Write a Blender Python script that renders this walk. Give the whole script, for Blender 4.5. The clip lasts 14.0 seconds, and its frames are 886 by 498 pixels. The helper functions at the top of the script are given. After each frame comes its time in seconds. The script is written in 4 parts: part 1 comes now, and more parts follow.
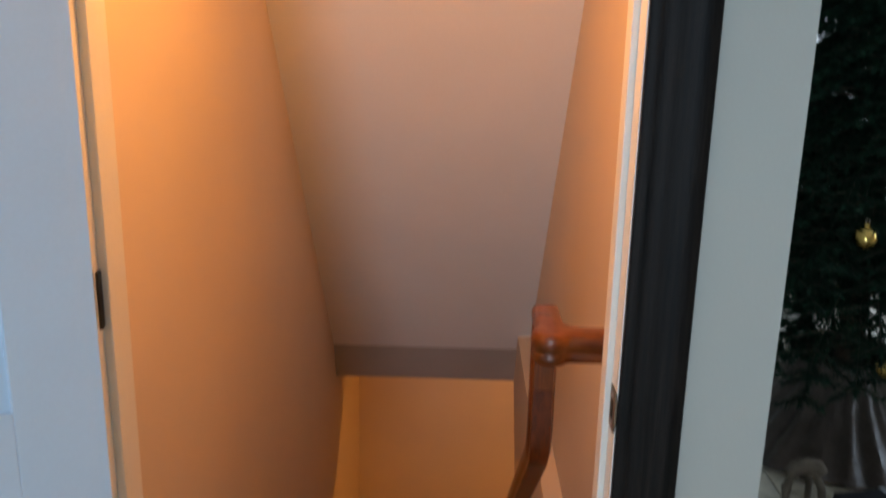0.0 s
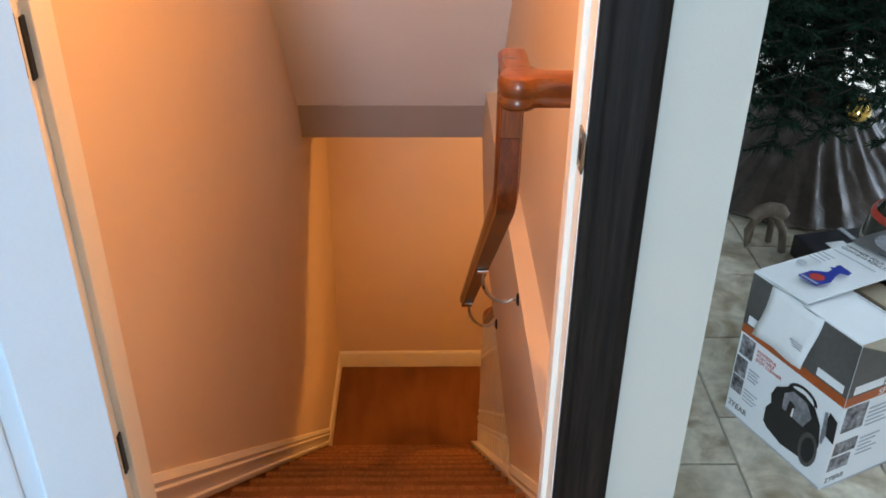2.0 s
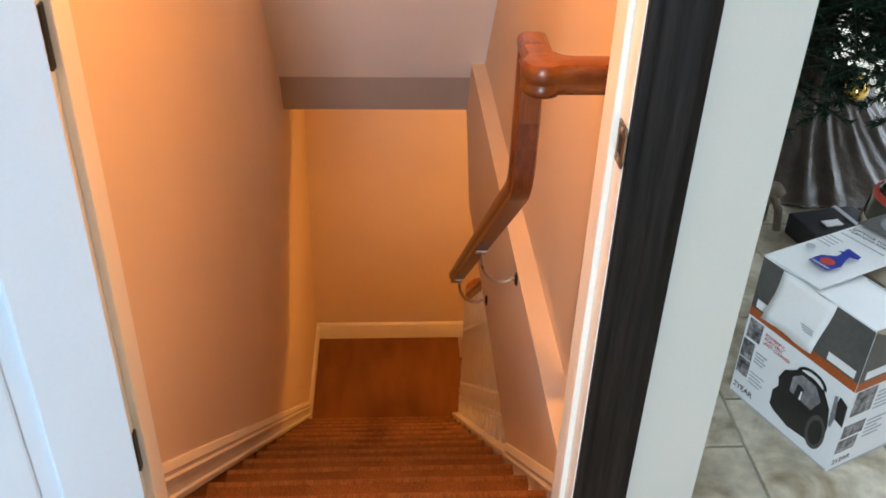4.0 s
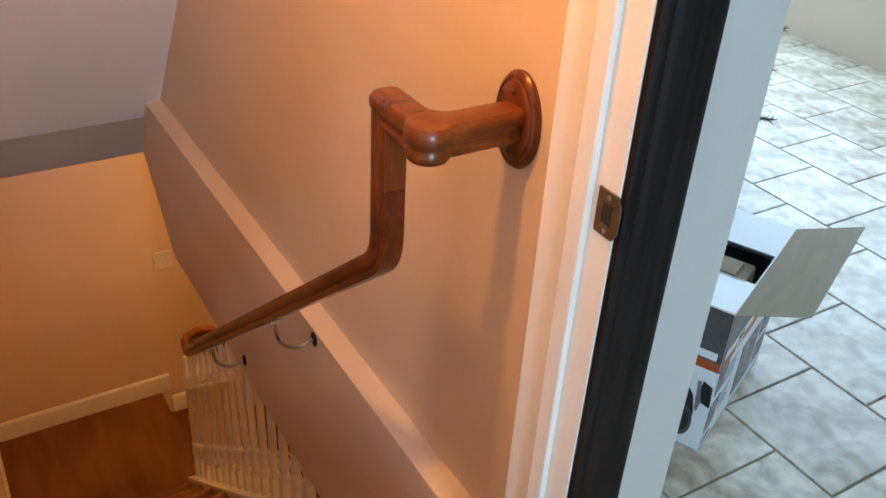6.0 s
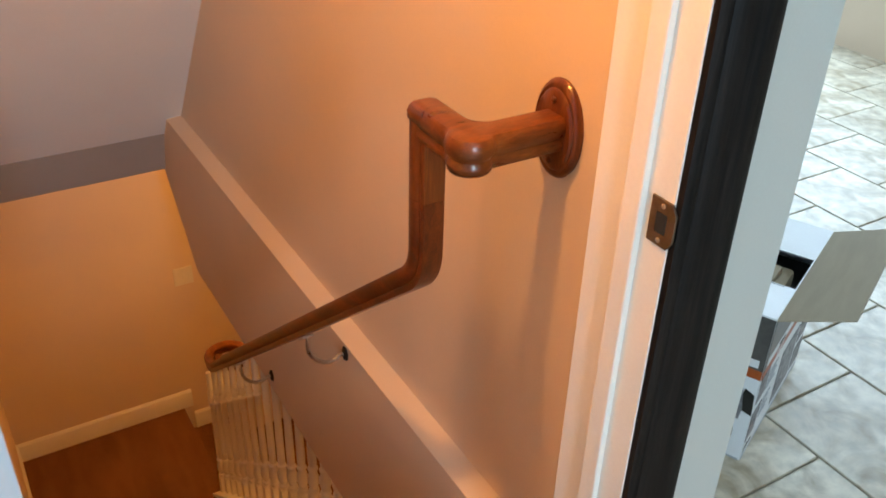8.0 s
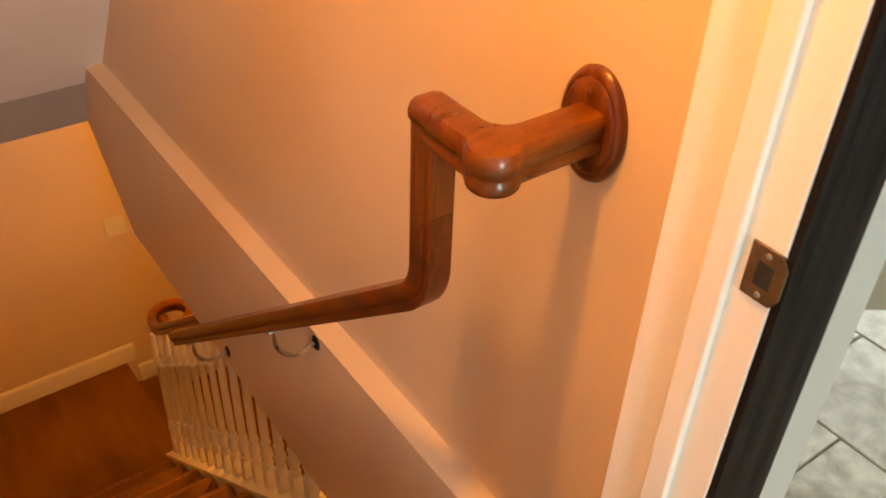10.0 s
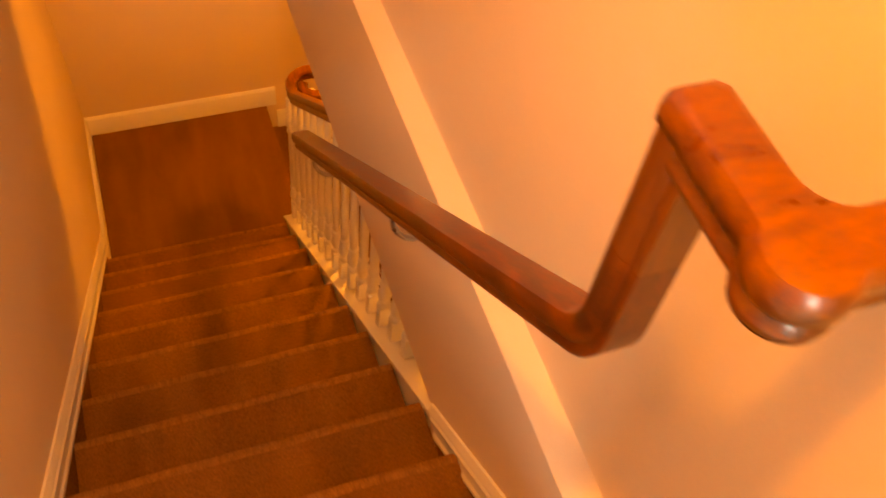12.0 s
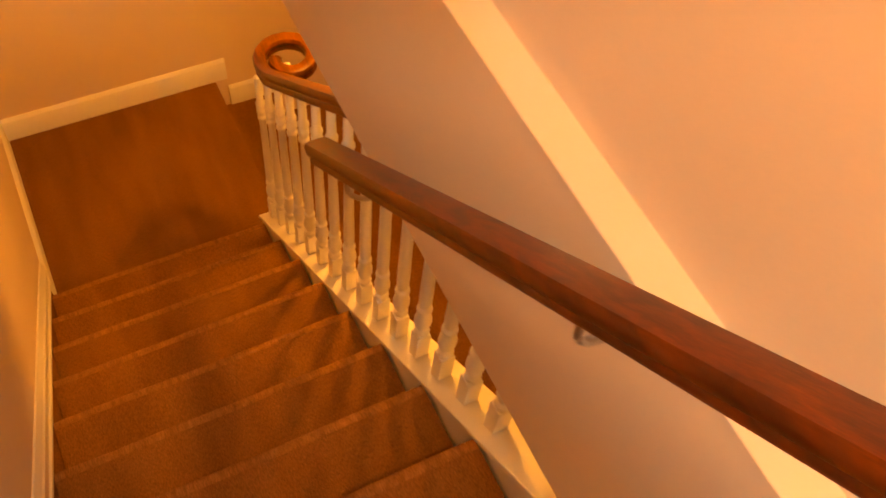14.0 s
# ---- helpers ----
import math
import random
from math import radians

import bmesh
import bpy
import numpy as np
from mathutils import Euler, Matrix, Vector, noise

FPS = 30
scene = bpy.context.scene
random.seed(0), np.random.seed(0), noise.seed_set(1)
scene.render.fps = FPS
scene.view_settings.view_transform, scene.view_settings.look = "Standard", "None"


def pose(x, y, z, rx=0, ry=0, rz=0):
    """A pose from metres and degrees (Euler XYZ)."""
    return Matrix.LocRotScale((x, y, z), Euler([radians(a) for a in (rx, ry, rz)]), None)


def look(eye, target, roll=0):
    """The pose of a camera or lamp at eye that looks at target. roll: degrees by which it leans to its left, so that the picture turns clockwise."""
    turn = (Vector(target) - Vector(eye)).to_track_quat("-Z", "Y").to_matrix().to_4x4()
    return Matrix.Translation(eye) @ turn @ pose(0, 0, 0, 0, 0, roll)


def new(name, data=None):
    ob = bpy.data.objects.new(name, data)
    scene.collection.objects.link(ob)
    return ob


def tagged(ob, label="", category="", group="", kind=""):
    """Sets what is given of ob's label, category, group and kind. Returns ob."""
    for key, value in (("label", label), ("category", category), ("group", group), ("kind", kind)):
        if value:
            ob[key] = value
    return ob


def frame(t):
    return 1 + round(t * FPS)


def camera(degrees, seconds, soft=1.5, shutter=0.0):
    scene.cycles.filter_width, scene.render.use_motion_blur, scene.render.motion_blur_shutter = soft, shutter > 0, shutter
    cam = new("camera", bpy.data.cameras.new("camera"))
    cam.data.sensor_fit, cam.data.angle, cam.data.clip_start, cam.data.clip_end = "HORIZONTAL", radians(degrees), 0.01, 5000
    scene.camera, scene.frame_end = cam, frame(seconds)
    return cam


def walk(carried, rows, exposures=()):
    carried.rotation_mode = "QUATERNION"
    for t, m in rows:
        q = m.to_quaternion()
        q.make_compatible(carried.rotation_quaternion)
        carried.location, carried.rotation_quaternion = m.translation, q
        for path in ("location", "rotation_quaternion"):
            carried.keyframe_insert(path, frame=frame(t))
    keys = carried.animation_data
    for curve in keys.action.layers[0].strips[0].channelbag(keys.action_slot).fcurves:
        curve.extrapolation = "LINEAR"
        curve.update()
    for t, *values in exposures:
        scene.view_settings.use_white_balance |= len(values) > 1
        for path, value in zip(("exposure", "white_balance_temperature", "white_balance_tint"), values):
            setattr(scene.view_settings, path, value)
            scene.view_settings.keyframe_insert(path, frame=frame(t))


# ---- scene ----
EXPOSURES = [  # seconds, stops, kelvin, tint
    (0.0, -0.88, 6500, 17), (0.5, -0.32, 6400, 17), (1.0, 0.08, 6400, 17), (2.5, 0.10, 6400, 17), (5.0, 0.28, 7200, 20), (5.5, -0.14, 6400, 14), (6.0, -0.22, 6000, 13),
    (8.0, -0.16, 6500, 13), (10.5, 0.02, 10400, 20), (11.0, 0.04, 12500, 22), (12.0, 0.66, 14500, 28), (13.0, 0.76, 14500, 30), (14.0, 0.90, 9600, 10)]
cam = camera(52.70, 14.0, soft=1.7, shutter=0.5)
PATH = [  # t, x, y, z, yaw, pitch, roll
    (0, 0.518, -1.232, 1.530, 1.32, -15.53, -1.17),
    (0.5, 0.503, -1.274, 1.522, 0.78, -23.13, -1.45),
    (1, 0.513, -1.225, 1.490, -0.17, -29.08, -1.25),
    (1.5, 0.520, -1.185, 1.475, -0.99, -30.98, -0.96),
    (2, 0.530, -1.184, 1.479, -1.04, -30.53, -0.48),
    (2.5, 0.533, -1.187, 1.475, -0.70, -31.31, -1.04),
    (2.7, 0.516, -1.205, 1.485, -1.03, -30.74, -1.35),
    (4.8, 0.379, -0.872, 1.500, -8.51, -34.61, -1.17),
    (5, 0.349, -0.771, 1.453, -14.53, -34.71, -2.11),
    (5.5, 0.121, -0.714, 1.482, -28.60, -35.33, -1.47),
    (6, 0.054, -0.708, 1.499, -30.69, -32.43, -3.00),
    (6.5, 0.034, -0.713, 1.491, -30.19, -33.18, -2.53),
    (7, 0.035, -0.714, 1.479, -29.93, -35.39, -2.64),
    (7.5, 0.003, -0.715, 1.494, -29.65, -31.33, -3.73),
    (8, 0.023, -0.666, 1.491, -30.70, -31.86, -1.52),
    (10.3, 0.124, -0.275, 1.485, -35.72, -39.07, -2.35),
    (10.5, 0.189, -0.226, 1.444, -33.11, -40.28, -2.72),
    (11, 0.333, -0.139, 1.449, -29.92, -41.68, -2.80),
    (11.5, 0.370, -0.037, 1.401, -23.96, -50.47, -4.25),
    (12, 0.343, 0.149, 1.355, -18.92, -54.24, -5.35),
    (12.5, 0.298, 0.283, 1.352, -19.28, -54.98, -3.79),
    (13, 0.404, 0.469, 1.086, -22.69, -56.43, -2.29),
    (13.5, 0.377, 0.618, 0.964, -27.52, -56.97, -1.88),
    (14, 0.306, 0.805, 0.869, -26.38, -57.58, -4.82),
]
walk(cam, [(t, pose(x, y, z, 90 + pitch, roll, yaw)) for t, x, y, z, yaw, pitch, roll in PATH], exposures=EXPOSURES)

# ---------------------------------------------------------------- light
world = bpy.data.worlds.new("world")
scene.world = world
world.use_nodes = True
wn = world.node_tree.nodes
sky = wn.new("ShaderNodeTexSky")
sky.sky_type = "NISHITA"
sky.sun_disc = False
sky.sun_elevation, sky.sun_rotation = radians(32), radians(100)
wn["Background"].inputs["Strength"].default_value = 0.12
world.node_tree.links.new(sky.outputs["Color"], wn["Background"].inputs["Color"])


def lamp(name, kind, m, watts, colour, size=0.1, size_y=None):
    data = bpy.data.lights.new(name, kind)
    data.energy, data.color = watts, colour
    if kind == "AREA":
        data.shape, data.size, data.size_y = "RECTANGLE", size, size_y or size
    else:
        data.shadow_soft_size = size
    ob = new(name, data)
    ob.matrix_world = m
    return ob


DAY = (0.60, 0.83, 1.0)
WARM = (1.0, 0.425, 0.085)
# daylight through the living room's window wall and the hall's window
lamp("daylight_living_room", "AREA", look((4.04, 2.2, 1.35), (1.9, 1.5, 0.2)), 125, DAY, 3.2, 1.6)
lamp("daylight_hall", "AREA", look((-0.14, -3.55, 1.22), (-0.02, 0.0, 1.0)), 88, DAY, 0.42, 1.70)
# bulbs: over the head of the stairs, and in the basement ceiling
lamp("stair_bulb", "POINT", pose(0.40, 0.32, 2.08), 67, WARM, 0.045)
lamp("basement_bulb", "POINT", pose(1.34, 2.74, -0.44), 32, (1.0, 0.42, 0.07), 0.045)


# ---------------------------------------------------------------- materials
def mat(name, colour, rough=0.6, metal=0.0, var=0.12, scale=6.0, fine=120.0, bump=0.15, dist=0.002, stretch=(1, 1, 1), colour2=None,
        spec=0.5, island=0.0, coat=0.0, pattern="noise", rvar=0.08):
    """Base colour varied at two scales (blotches and grain), fine relief, uneven gloss."""
    m = bpy.data.materials.new(name)
    m.use_nodes = True
    nt = m.node_tree
    n, l = nt.nodes, nt.links
    b = n["Principled BSDF"]
    b.inputs["Metallic"].default_value = metal
    b.inputs["Specular IOR Level"].default_value = spec
    b.inputs["Coat Weight"].default_value = coat
    b.inputs["Coat Roughness"].default_value = 0.15
    co = n.new("ShaderNodeTexCoord")
    mp = n.new("ShaderNodeMapping")
    mp.inputs["Scale"].default_value = stretch
    l.new(co.outputs["Object"], mp.inputs["Vector"])
    big = n.new("ShaderNodeTexNoise")
    big.inputs["Scale"].default_value, big.inputs["Detail"].default_value = scale, 4
    small = n.new("ShaderNodeTexNoise")
    small.inputs["Scale"].default_value, small.inputs["Detail"].default_value = fine, 3
    l.new(mp.outputs["Vector"], big.inputs["Vector"])
    l.new(mp.outputs["Vector"], small.inputs["Vector"])
    c2 = colour2 or tuple(c * (1 - 2.2 * var) for c in colour)
    ramp = n.new("ShaderNodeValToRGB")
    ramp.color_ramp.elements[0].position, ramp.color_ramp.elements[1].position = 0.34, 0.66
    ramp.color_ramp.elements[0].color, ramp.color_ramp.elements[1].color = (*c2, 1), (*colour, 1)
    l.new(big.outputs["Fac"], ramp.inputs["Fac"])
    mix = n.new("ShaderNodeMix")
    mix.data_type, mix.blend_type = "RGBA", "MULTIPLY"
    mix.inputs["Factor"].default_value = 1.0
    gr = n.new("ShaderNodeMapRange")
    gr.inputs["From Min"].default_value, gr.inputs["From Max"].default_value = 0.3, 0.7
    gr.inputs["To Min"].default_value, gr.inputs["To Max"].default_value = 1 - var, 1 + var * 0.5
    l.new(small.outputs["Fac"], gr.inputs["Value"])
    l.new(ramp.outputs["Color"], mix.inputs["A"])
    l.new(gr.outputs["Result"], mix.inputs["B"])
    out = mix.outputs["Result"]
    if island:
        oi = n.new("ShaderNodeObjectInfo")
        hs = n.new("ShaderNodeHueSaturation")
        ir = n.new("ShaderNodeMapRange")
        ir.inputs["To Min"].default_value, ir.inputs["To Max"].default_value = 1 - island, 1 + island
        l.new(oi.outputs["Random"], ir.inputs["Value"])
        l.new(ir.outputs["Result"], hs.inputs["Value"])
        l.new(out, hs.inputs["Color"])
        out = hs.outputs["Color"]
    l.new(out, b.inputs["Base Color"])
    rr = n.new("ShaderNodeMapRange")
    rr.inputs["To Min"].default_value, rr.inputs["To Max"].default_value = max(0.02, rough - rvar), min(1, rough + rvar)
    l.new(big.outputs["Fac"], rr.inputs["Value"])
    l.new(rr.outputs["Result"], b.inputs["Roughness"])
    if bump:
        bp = n.new("ShaderNodeBump")
        bp.inputs["Strength"].default_value, bp.inputs["Distance"].default_value = bump, dist
        l.new(small.outputs["Fac"], bp.inputs["Height"])
        l.new(bp.outputs["Normal"], b.inputs["Normal"])
    return m


PAINT = mat("wall_paint", (0.80, 0.65, 0.51), 0.75, var=0.02, scale=2.0, fine=260, bump=0.12, dist=0.0015)
CEIL = mat("ceiling_paint", (0.86, 0.84, 0.82), 0.85, var=0.02, scale=2.0, fine=200, bump=0.2)
# ceiling tone darkened: the header's shade is put into this colour
HEADER = mat("header_shaded", (0.42, 0.38, 0.35), 0.7, var=0.04, scale=3.0, fine=200, bump=0.12)
HALLPAINT = mat("hall_paint", (0.57, 0.575, 0.53), 0.7, var=0.02, scale=2.0, fine=240, bump=0.12, dist=0.0015)
TRIM = mat("trim_paint", (0.88, 0.85, 0.78), 0.42, var=0.02, scale=5, fine=150, bump=0.05)
DOORP = mat("door_paint", (0.62, 0.75, 0.88), 0.4, var=0.015, scale=5, fine=150, bump=0.05)
DARKWOOD = mat("dark_wood", (0.018, 0.013, 0.011), 0.50, spec=0.16, var=0.40, scale=11, fine=70, bump=0.35, dist=0.0012, stretch=(9, 9, 0.35), colour2=(0.004, 0.0035, 0.0035))
WOOD, WOOD2 = (0.205, 0.055, 0.008), (0.070, 0.015, 0.0025)
OAK = mat("oak_rail", WOOD, 0.32, var=0.28, scale=7, fine=60, bump=0.15, dist=0.0008, stretch=(7, 1.0, 1.0), colour2=WOOD2, coat=0.2)
OAKV = mat("oak_post", WOOD, 0.32, var=0.28, scale=9, fine=60, bump=0.15, dist=0.0008, stretch=(7, 5, 0.5), colour2=(0.105, 0.021, 0.004), coat=0.2)
OAKT = mat("oak_fitting", WOOD, 0.30, var=0.25, scale=9, fine=70, bump=0.15, dist=0.0008, stretch=(1.2, 5, 5), colour2=(0.110, 0.022, 0.004), coat=0.25)
OAKR = mat("oak_raked_rail", (0.165, 0.034, 0.005), 0.32, var=0.30, scale=6, fine=60, bump=0.15, dist=0.0008, stretch=(9, 0.7, 3.2), colour2=(0.058, 0.010, 0.002), coat=0.2)
for wood in (OAKV, OAKT, OAKR):
    for node in wood.node_tree.nodes:
        if node.type == "TEX_NOISE" and node.inputs["Scale"].default_value < 20:
            node.inputs["Distortion"].default_value = 0.8
# lighter carpet for the nosings: the light on their edges, as colour
CARPETN = mat("carpet_lit_edge", (0.44, 0.20, 0.082), 0.95, var=0.35, scale=30, fine=260, bump=1.0, dist=0.008, colour2=(0.33, 0.15, 0.062), spec=0.08, stretch=(2.0, 0.25, 0.25))
CARPET = mat("carpet", (0.35, 0.157, 0.063), 0.95, var=0.35, scale=5, fine=330, bump=1.0, dist=0.008, colour2=(0.26, 0.112, 0.044), spec=0.08, stretch=(1.6, 0.35, 0.35))
TILE = mat("travertine_tile", (0.67, 0.61, 0.49), 0.34, var=0.24, scale=6.5, fine=26, bump=0.2, dist=0.0012, colour2=(0.37, 0.30, 0.20), island=0.10)
for node in TILE.node_tree.nodes:
    if node.type == "VALTORGB":
        node.color_ramp.elements[0].position, node.color_ramp.elements[1].position = 0.36, 0.53
    if node.type == "TEX_NOISE" and node.inputs["Scale"].default_value < 20:
        node.inputs["Detail"].default_value, node.inputs["Distortion"].default_value = 9, 0.9
GROUT = mat("grout", (0.50, 0.46, 0.38), 0.9, var=0.12, scale=12, fine=200, bump=0.4)
STEEL = mat("brushed_steel", (0.62, 0.60, 0.56), 0.30, 1.0, var=0.08, scale=20, fine=200, bump=0.05)
BRASS = mat("aged_nickel", (0.30, 0.245, 0.18), 0.35, 1.0, var=0.12, scale=30, fine=200, bump=0.05)
BLACKIRON = mat("dark_metal", (0.05, 0.045, 0.04), 0.45, 0.8, var=0.1, scale=30, fine=200, bump=0.05)
HOLE = mat("strike_hole", (0.02, 0.018, 0.015), 0.9, var=0.1)
GLASS = mat("window_glow_frame", (0.8, 0.82, 0.84), 0.4, var=0.02)
CARD = mat("cardboard", (0.42, 0.35, 0.25), 0.85, var=0.04, scale=8, fine=160, bump=0.2, stretch=(1, 6, 1))
WHITECARD = mat("white_carton", (0.80, 0.82, 0.84), 0.35, var=0.02, scale=8, fine=160, bump=0.05)
INKGREY = mat("print_charcoal", (0.055, 0.05, 0.048), 0.35, var=0.15, scale=5, fine=90, bump=0.03, colour2=(0.10, 0.095, 0.09))
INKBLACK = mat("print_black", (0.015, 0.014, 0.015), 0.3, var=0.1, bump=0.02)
INKORANGE = mat("print_orange", (0.46, 0.10, 0.02), 0.4, var=0.1, scale=9, bump=0.02)
INKBLUE = mat("print_blue", (0.02, 0.045, 0.36), 0.35, var=0.1, bump=0.02)
INKRED = mat("print_red", (0.55, 0.05, 0.03), 0.4, var=0.06, bump=0.02)
INKPHOTO = mat("print_photo", (0.36, 0.34, 0.36), 0.4, var=0.35, scale=45, fine=90, bump=0.02, colour2=(0.03, 0.03, 0.035))
INKSILVER = mat("print_silver", (0.27, 0.27, 0.29), 0.35, var=0.2, scale=30, bump=0.02)
INKTEXT = mat("print_text_grey", (0.45, 0.47, 0.50), 0.5, var=0.05, bump=0.0)
PAPER = mat("white_paper", (0.82, 0.83, 0.84), 0.6, var=0.02, scale=6, fine=120, bump=0.08)
NEEDLE = mat("fir_needles", (0.012, 0.036, 0.020), 0.75, spec=0.10, var=0.3, scale=14, fine=80, bump=0.0, colour2=(0.008, 0.022, 0.014))
BARK = mat("bark", (0.08, 0.05, 0.03), 0.9, var=0.3, scale=12, fine=60, bump=0.6, dist=0.005)
SATIN = mat("satin_cloth", (0.115, 0.088, 0.072), 0.47, 0.0, var=0.15, scale=9, fine=60, bump=0.45, dist=0.006, coat=0.15)
GOLD = mat("gold_bauble", (0.80, 0.55, 0.16), 0.14, 1.0, var=0.03, bump=0.0)
SILVER = mat("glitter_silver", (0.72, 0.74, 0.76), 0.35, 0.7, var=0.25, scale=60, fine=300, bump=0.5)
BLACKGLOSS = mat("dark_olive_gloss", (0.026, 0.028, 0.012), 0.08, var=0.1, bump=0.0, coat=0.6)
TANPLUSH = mat("tan_felt", (0.24, 0.19, 0.145), 0.9, var=0.2, scale=20, fine=300, bump=0.6)
PLASTIC = mat("ivory_plastic", (0.86, 0.82, 0.72), 0.4, var=0.03, bump=0.03)
DARKGIFT = mat("dark_gift_paper", (0.030, 0.028, 0.034), 0.35, var=0.3, scale=20, bump=0.05)
LAMPGLASS = bpy.data.materials.new("lit_lamp_glass")
LAMPGLASS.use_nodes = True
lg = LAMPGLASS.node_tree.nodes["Principled BSDF"]
lg.inputs["Base Color"].default_value = (0.9, 0.75, 0.5, 1)
lg.inputs["Emission Color"].default_value = (1.0, 0.55, 0.18, 1)
lg.inputs["Emission Strength"].default_value = 3.0
DAYPANE = bpy.data.materials.new("daylit_distance")
DAYPANE.use_nodes = True
dp = DAYPANE.node_tree.nodes["Principled BSDF"]
dp.inputs["Base Color"].default_value = (0.7, 0.8, 0.9, 1)
dp.inputs["Emission Color"].default_value = (0.75, 0.9, 1.0, 1)
dp.inputs["Emission Strength"].default_value = 2.5


# ---------------------------------------------------------------- mesh helpers
def part(name, bm, material, parent=None, label="", smooth=False):
    me = bpy.data.meshes.new(name)
    bmesh.ops.recalc_face_normals(bm, faces=bm.faces)
    bm.to_mesh(me)
    bm.free()
    me.materials.append(material)
    if smooth:
        me.shade_smooth()
        me.set_sharp_from_angle(angle=radians(38))
    ob = new(name, me)
    if parent is not None:
        ob.parent = parent
    if label:
        tagged(ob, label)
    return ob


def thing(name, x=0, y=0, z=0, rz=0, **tags):
    ob = new(name)
    ob.matrix_world = pose(x, y, z, 0, 0, rz)
    return tagged(ob, **tags)


def box(x0, x1, y0, y1, z0, z1, bevel=0.0, bm=None, segs=2):
    bm = bm or bmesh.new()
    r = bmesh.ops.create_cube(bm, size=1)
    for v in r["verts"]:
        v.co = Vector(((x0, x1)[v.co.x > 0], (y0, y1)[v.co.y > 0], (z0, z1)[v.co.z > 0]))
    if bevel:
        es = list({e for v in r["verts"] for e in v.link_edges})
        bmesh.ops.bevel(bm, geom=es, offset=bevel, segments=segs, affect="EDGES", profile=0.6)
    return bm


def prism(points, axis, a, b, bevel=0.0, bm=None):
    """A polygon extruded along x, y or z. The points are the two other coordinates in order."""
    bm = bm or bmesh.new()
    put = {"x": lambda p, t: (t, p[0], p[1]), "y": lambda p, t: (p[0], t, p[1]), "z": lambda p, t: (p[0], p[1], t)}[axis]
    lo = [bm.verts.new(put(p, a)) for p in points]
    hi = [bm.verts.new(put(p, b)) for p in points]
    fs = [bm.faces.new(lo), bm.faces.new(hi[::-1])]
    for i in range(len(points)):
        j = (i + 1) % len(points)
        fs.append(bm.faces.new((lo[j], lo[i], hi[i], hi[j])))
    if bevel:
        bmesh.ops.bevel(bm, geom=list({e for f in fs for e in f.edges}), offset=bevel, segments=2, affect="EDGES", profile=0.6)
    return bm


def sweep(path, profile, side, bm=None, close=False, caps=True, scales=None):
    """A profile (across, up) carried along a path; 'side' is the across direction, or None to keep it level."""
    bm = bm or bmesh.new()
    pts = [Vector(p) for p in path]
    rings = []
    n = len(pts)
    for i, p in enumerate(pts):
        a = pts[i - 1] if (i or close) else p
        b = pts[(i + 1) % n] if (i < n - 1 or close) else p
        tan = ((b - p).normalized() if b != p else Vector()) + ((p - a).normalized() if a != p else Vector())
        tan.normalize()
        s = Vector(side) if side else tan.cross(Vector((0, 0, 1))).normalized()
        up = s.cross(tan).normalized()
        k = 1.0
        if b != p and a != p:
            k = 1 / max(0.5, tan.dot((b - p).normalized()))
        sc = scales[i] if scales else 1.0
        if side:
            rings.append([bm.verts.new(p + s * u * sc + up * w * k * sc) for u, w in profile])
        else:
            rings.append([bm.verts.new(p + s * u * k * sc + up * w * sc) for u, w in profile])
    m = len(profile)
    for i in range(n if close else n - 1):
        r, q = rings[i], rings[(i + 1) % n]
        for j in range(m):
            bm.faces.new((r[j], r[(j + 1) % m], q[(j + 1) % m], q[j]))
    if caps and not close:
        bm.faces.new(rings[0][::-1])
        bm.faces.new(rings[-1])
    return bm


def lathe(profile, segs=12, centre=(0, 0, 0), bm=None):
    """A turned piece: (radius, height) up the z axis."""
    bm = bm or bmesh.new()
    c = Vector(centre)
    rings = []
    for r, z in profile:
        rings.append([bm.verts.new(c + Vector((r * math.cos(2 * math.pi * k / segs), r * math.sin(2 * math.pi * k / segs), z))) for k in range(segs)])
    for a, b in zip(rings, rings[1:]):
        for k in range(segs):
            bm.faces.new((a[k], a[(k + 1) % segs], b[(k + 1) % segs], b[k]))
    bm.faces.new(rings[0][::-1])
    bm.faces.new(rings[-1])
    return bm


def tube(path, r, segs=8, bm=None):
    prof = [(r * math.cos(2 * math.pi * k / segs), r * math.sin(2 * math.pi * k / segs)) for k in range(segs)]
    return sweep(path, prof, None, bm)


def ellipse_pts(a, b, n=40, cx=0, cy=0):
    return [(cx + a * math.cos(2 * math.pi * k / n), cy + b * math.sin(2 * math.pi * k / n)) for k in range(n)]


def structure(name, bm, material, label, category, smooth=False):
    ob = part(name, bm, material, smooth=smooth)
    return tagged(ob, label, category, kind="structure")


# ---------------------------------------------------------------- plan
XL, XG, XU = -0.087, 0.820, 0.879          # stair's left wall, lower and upper right wall
XC = 0.984                                  # living room side of the right partition
YD = 0.144                                  # door wall's thickness
YF, YH = 3.989, 2.905                       # basement's far wall, header
RISE, RUN, Y1 = 0.1965, 0.232, 0.406        # steps: first nosing below the floor
ZLAND = -13 * RISE
ZEDGE = -0.69                               # lower edge of the right wall over the balusters
SLOPE = RISE / RUN
ZCEIL = 2.44


def zn(y):
    """Height of the nosing line at y."""
    return -RISE - SLOPE * (y - Y1)


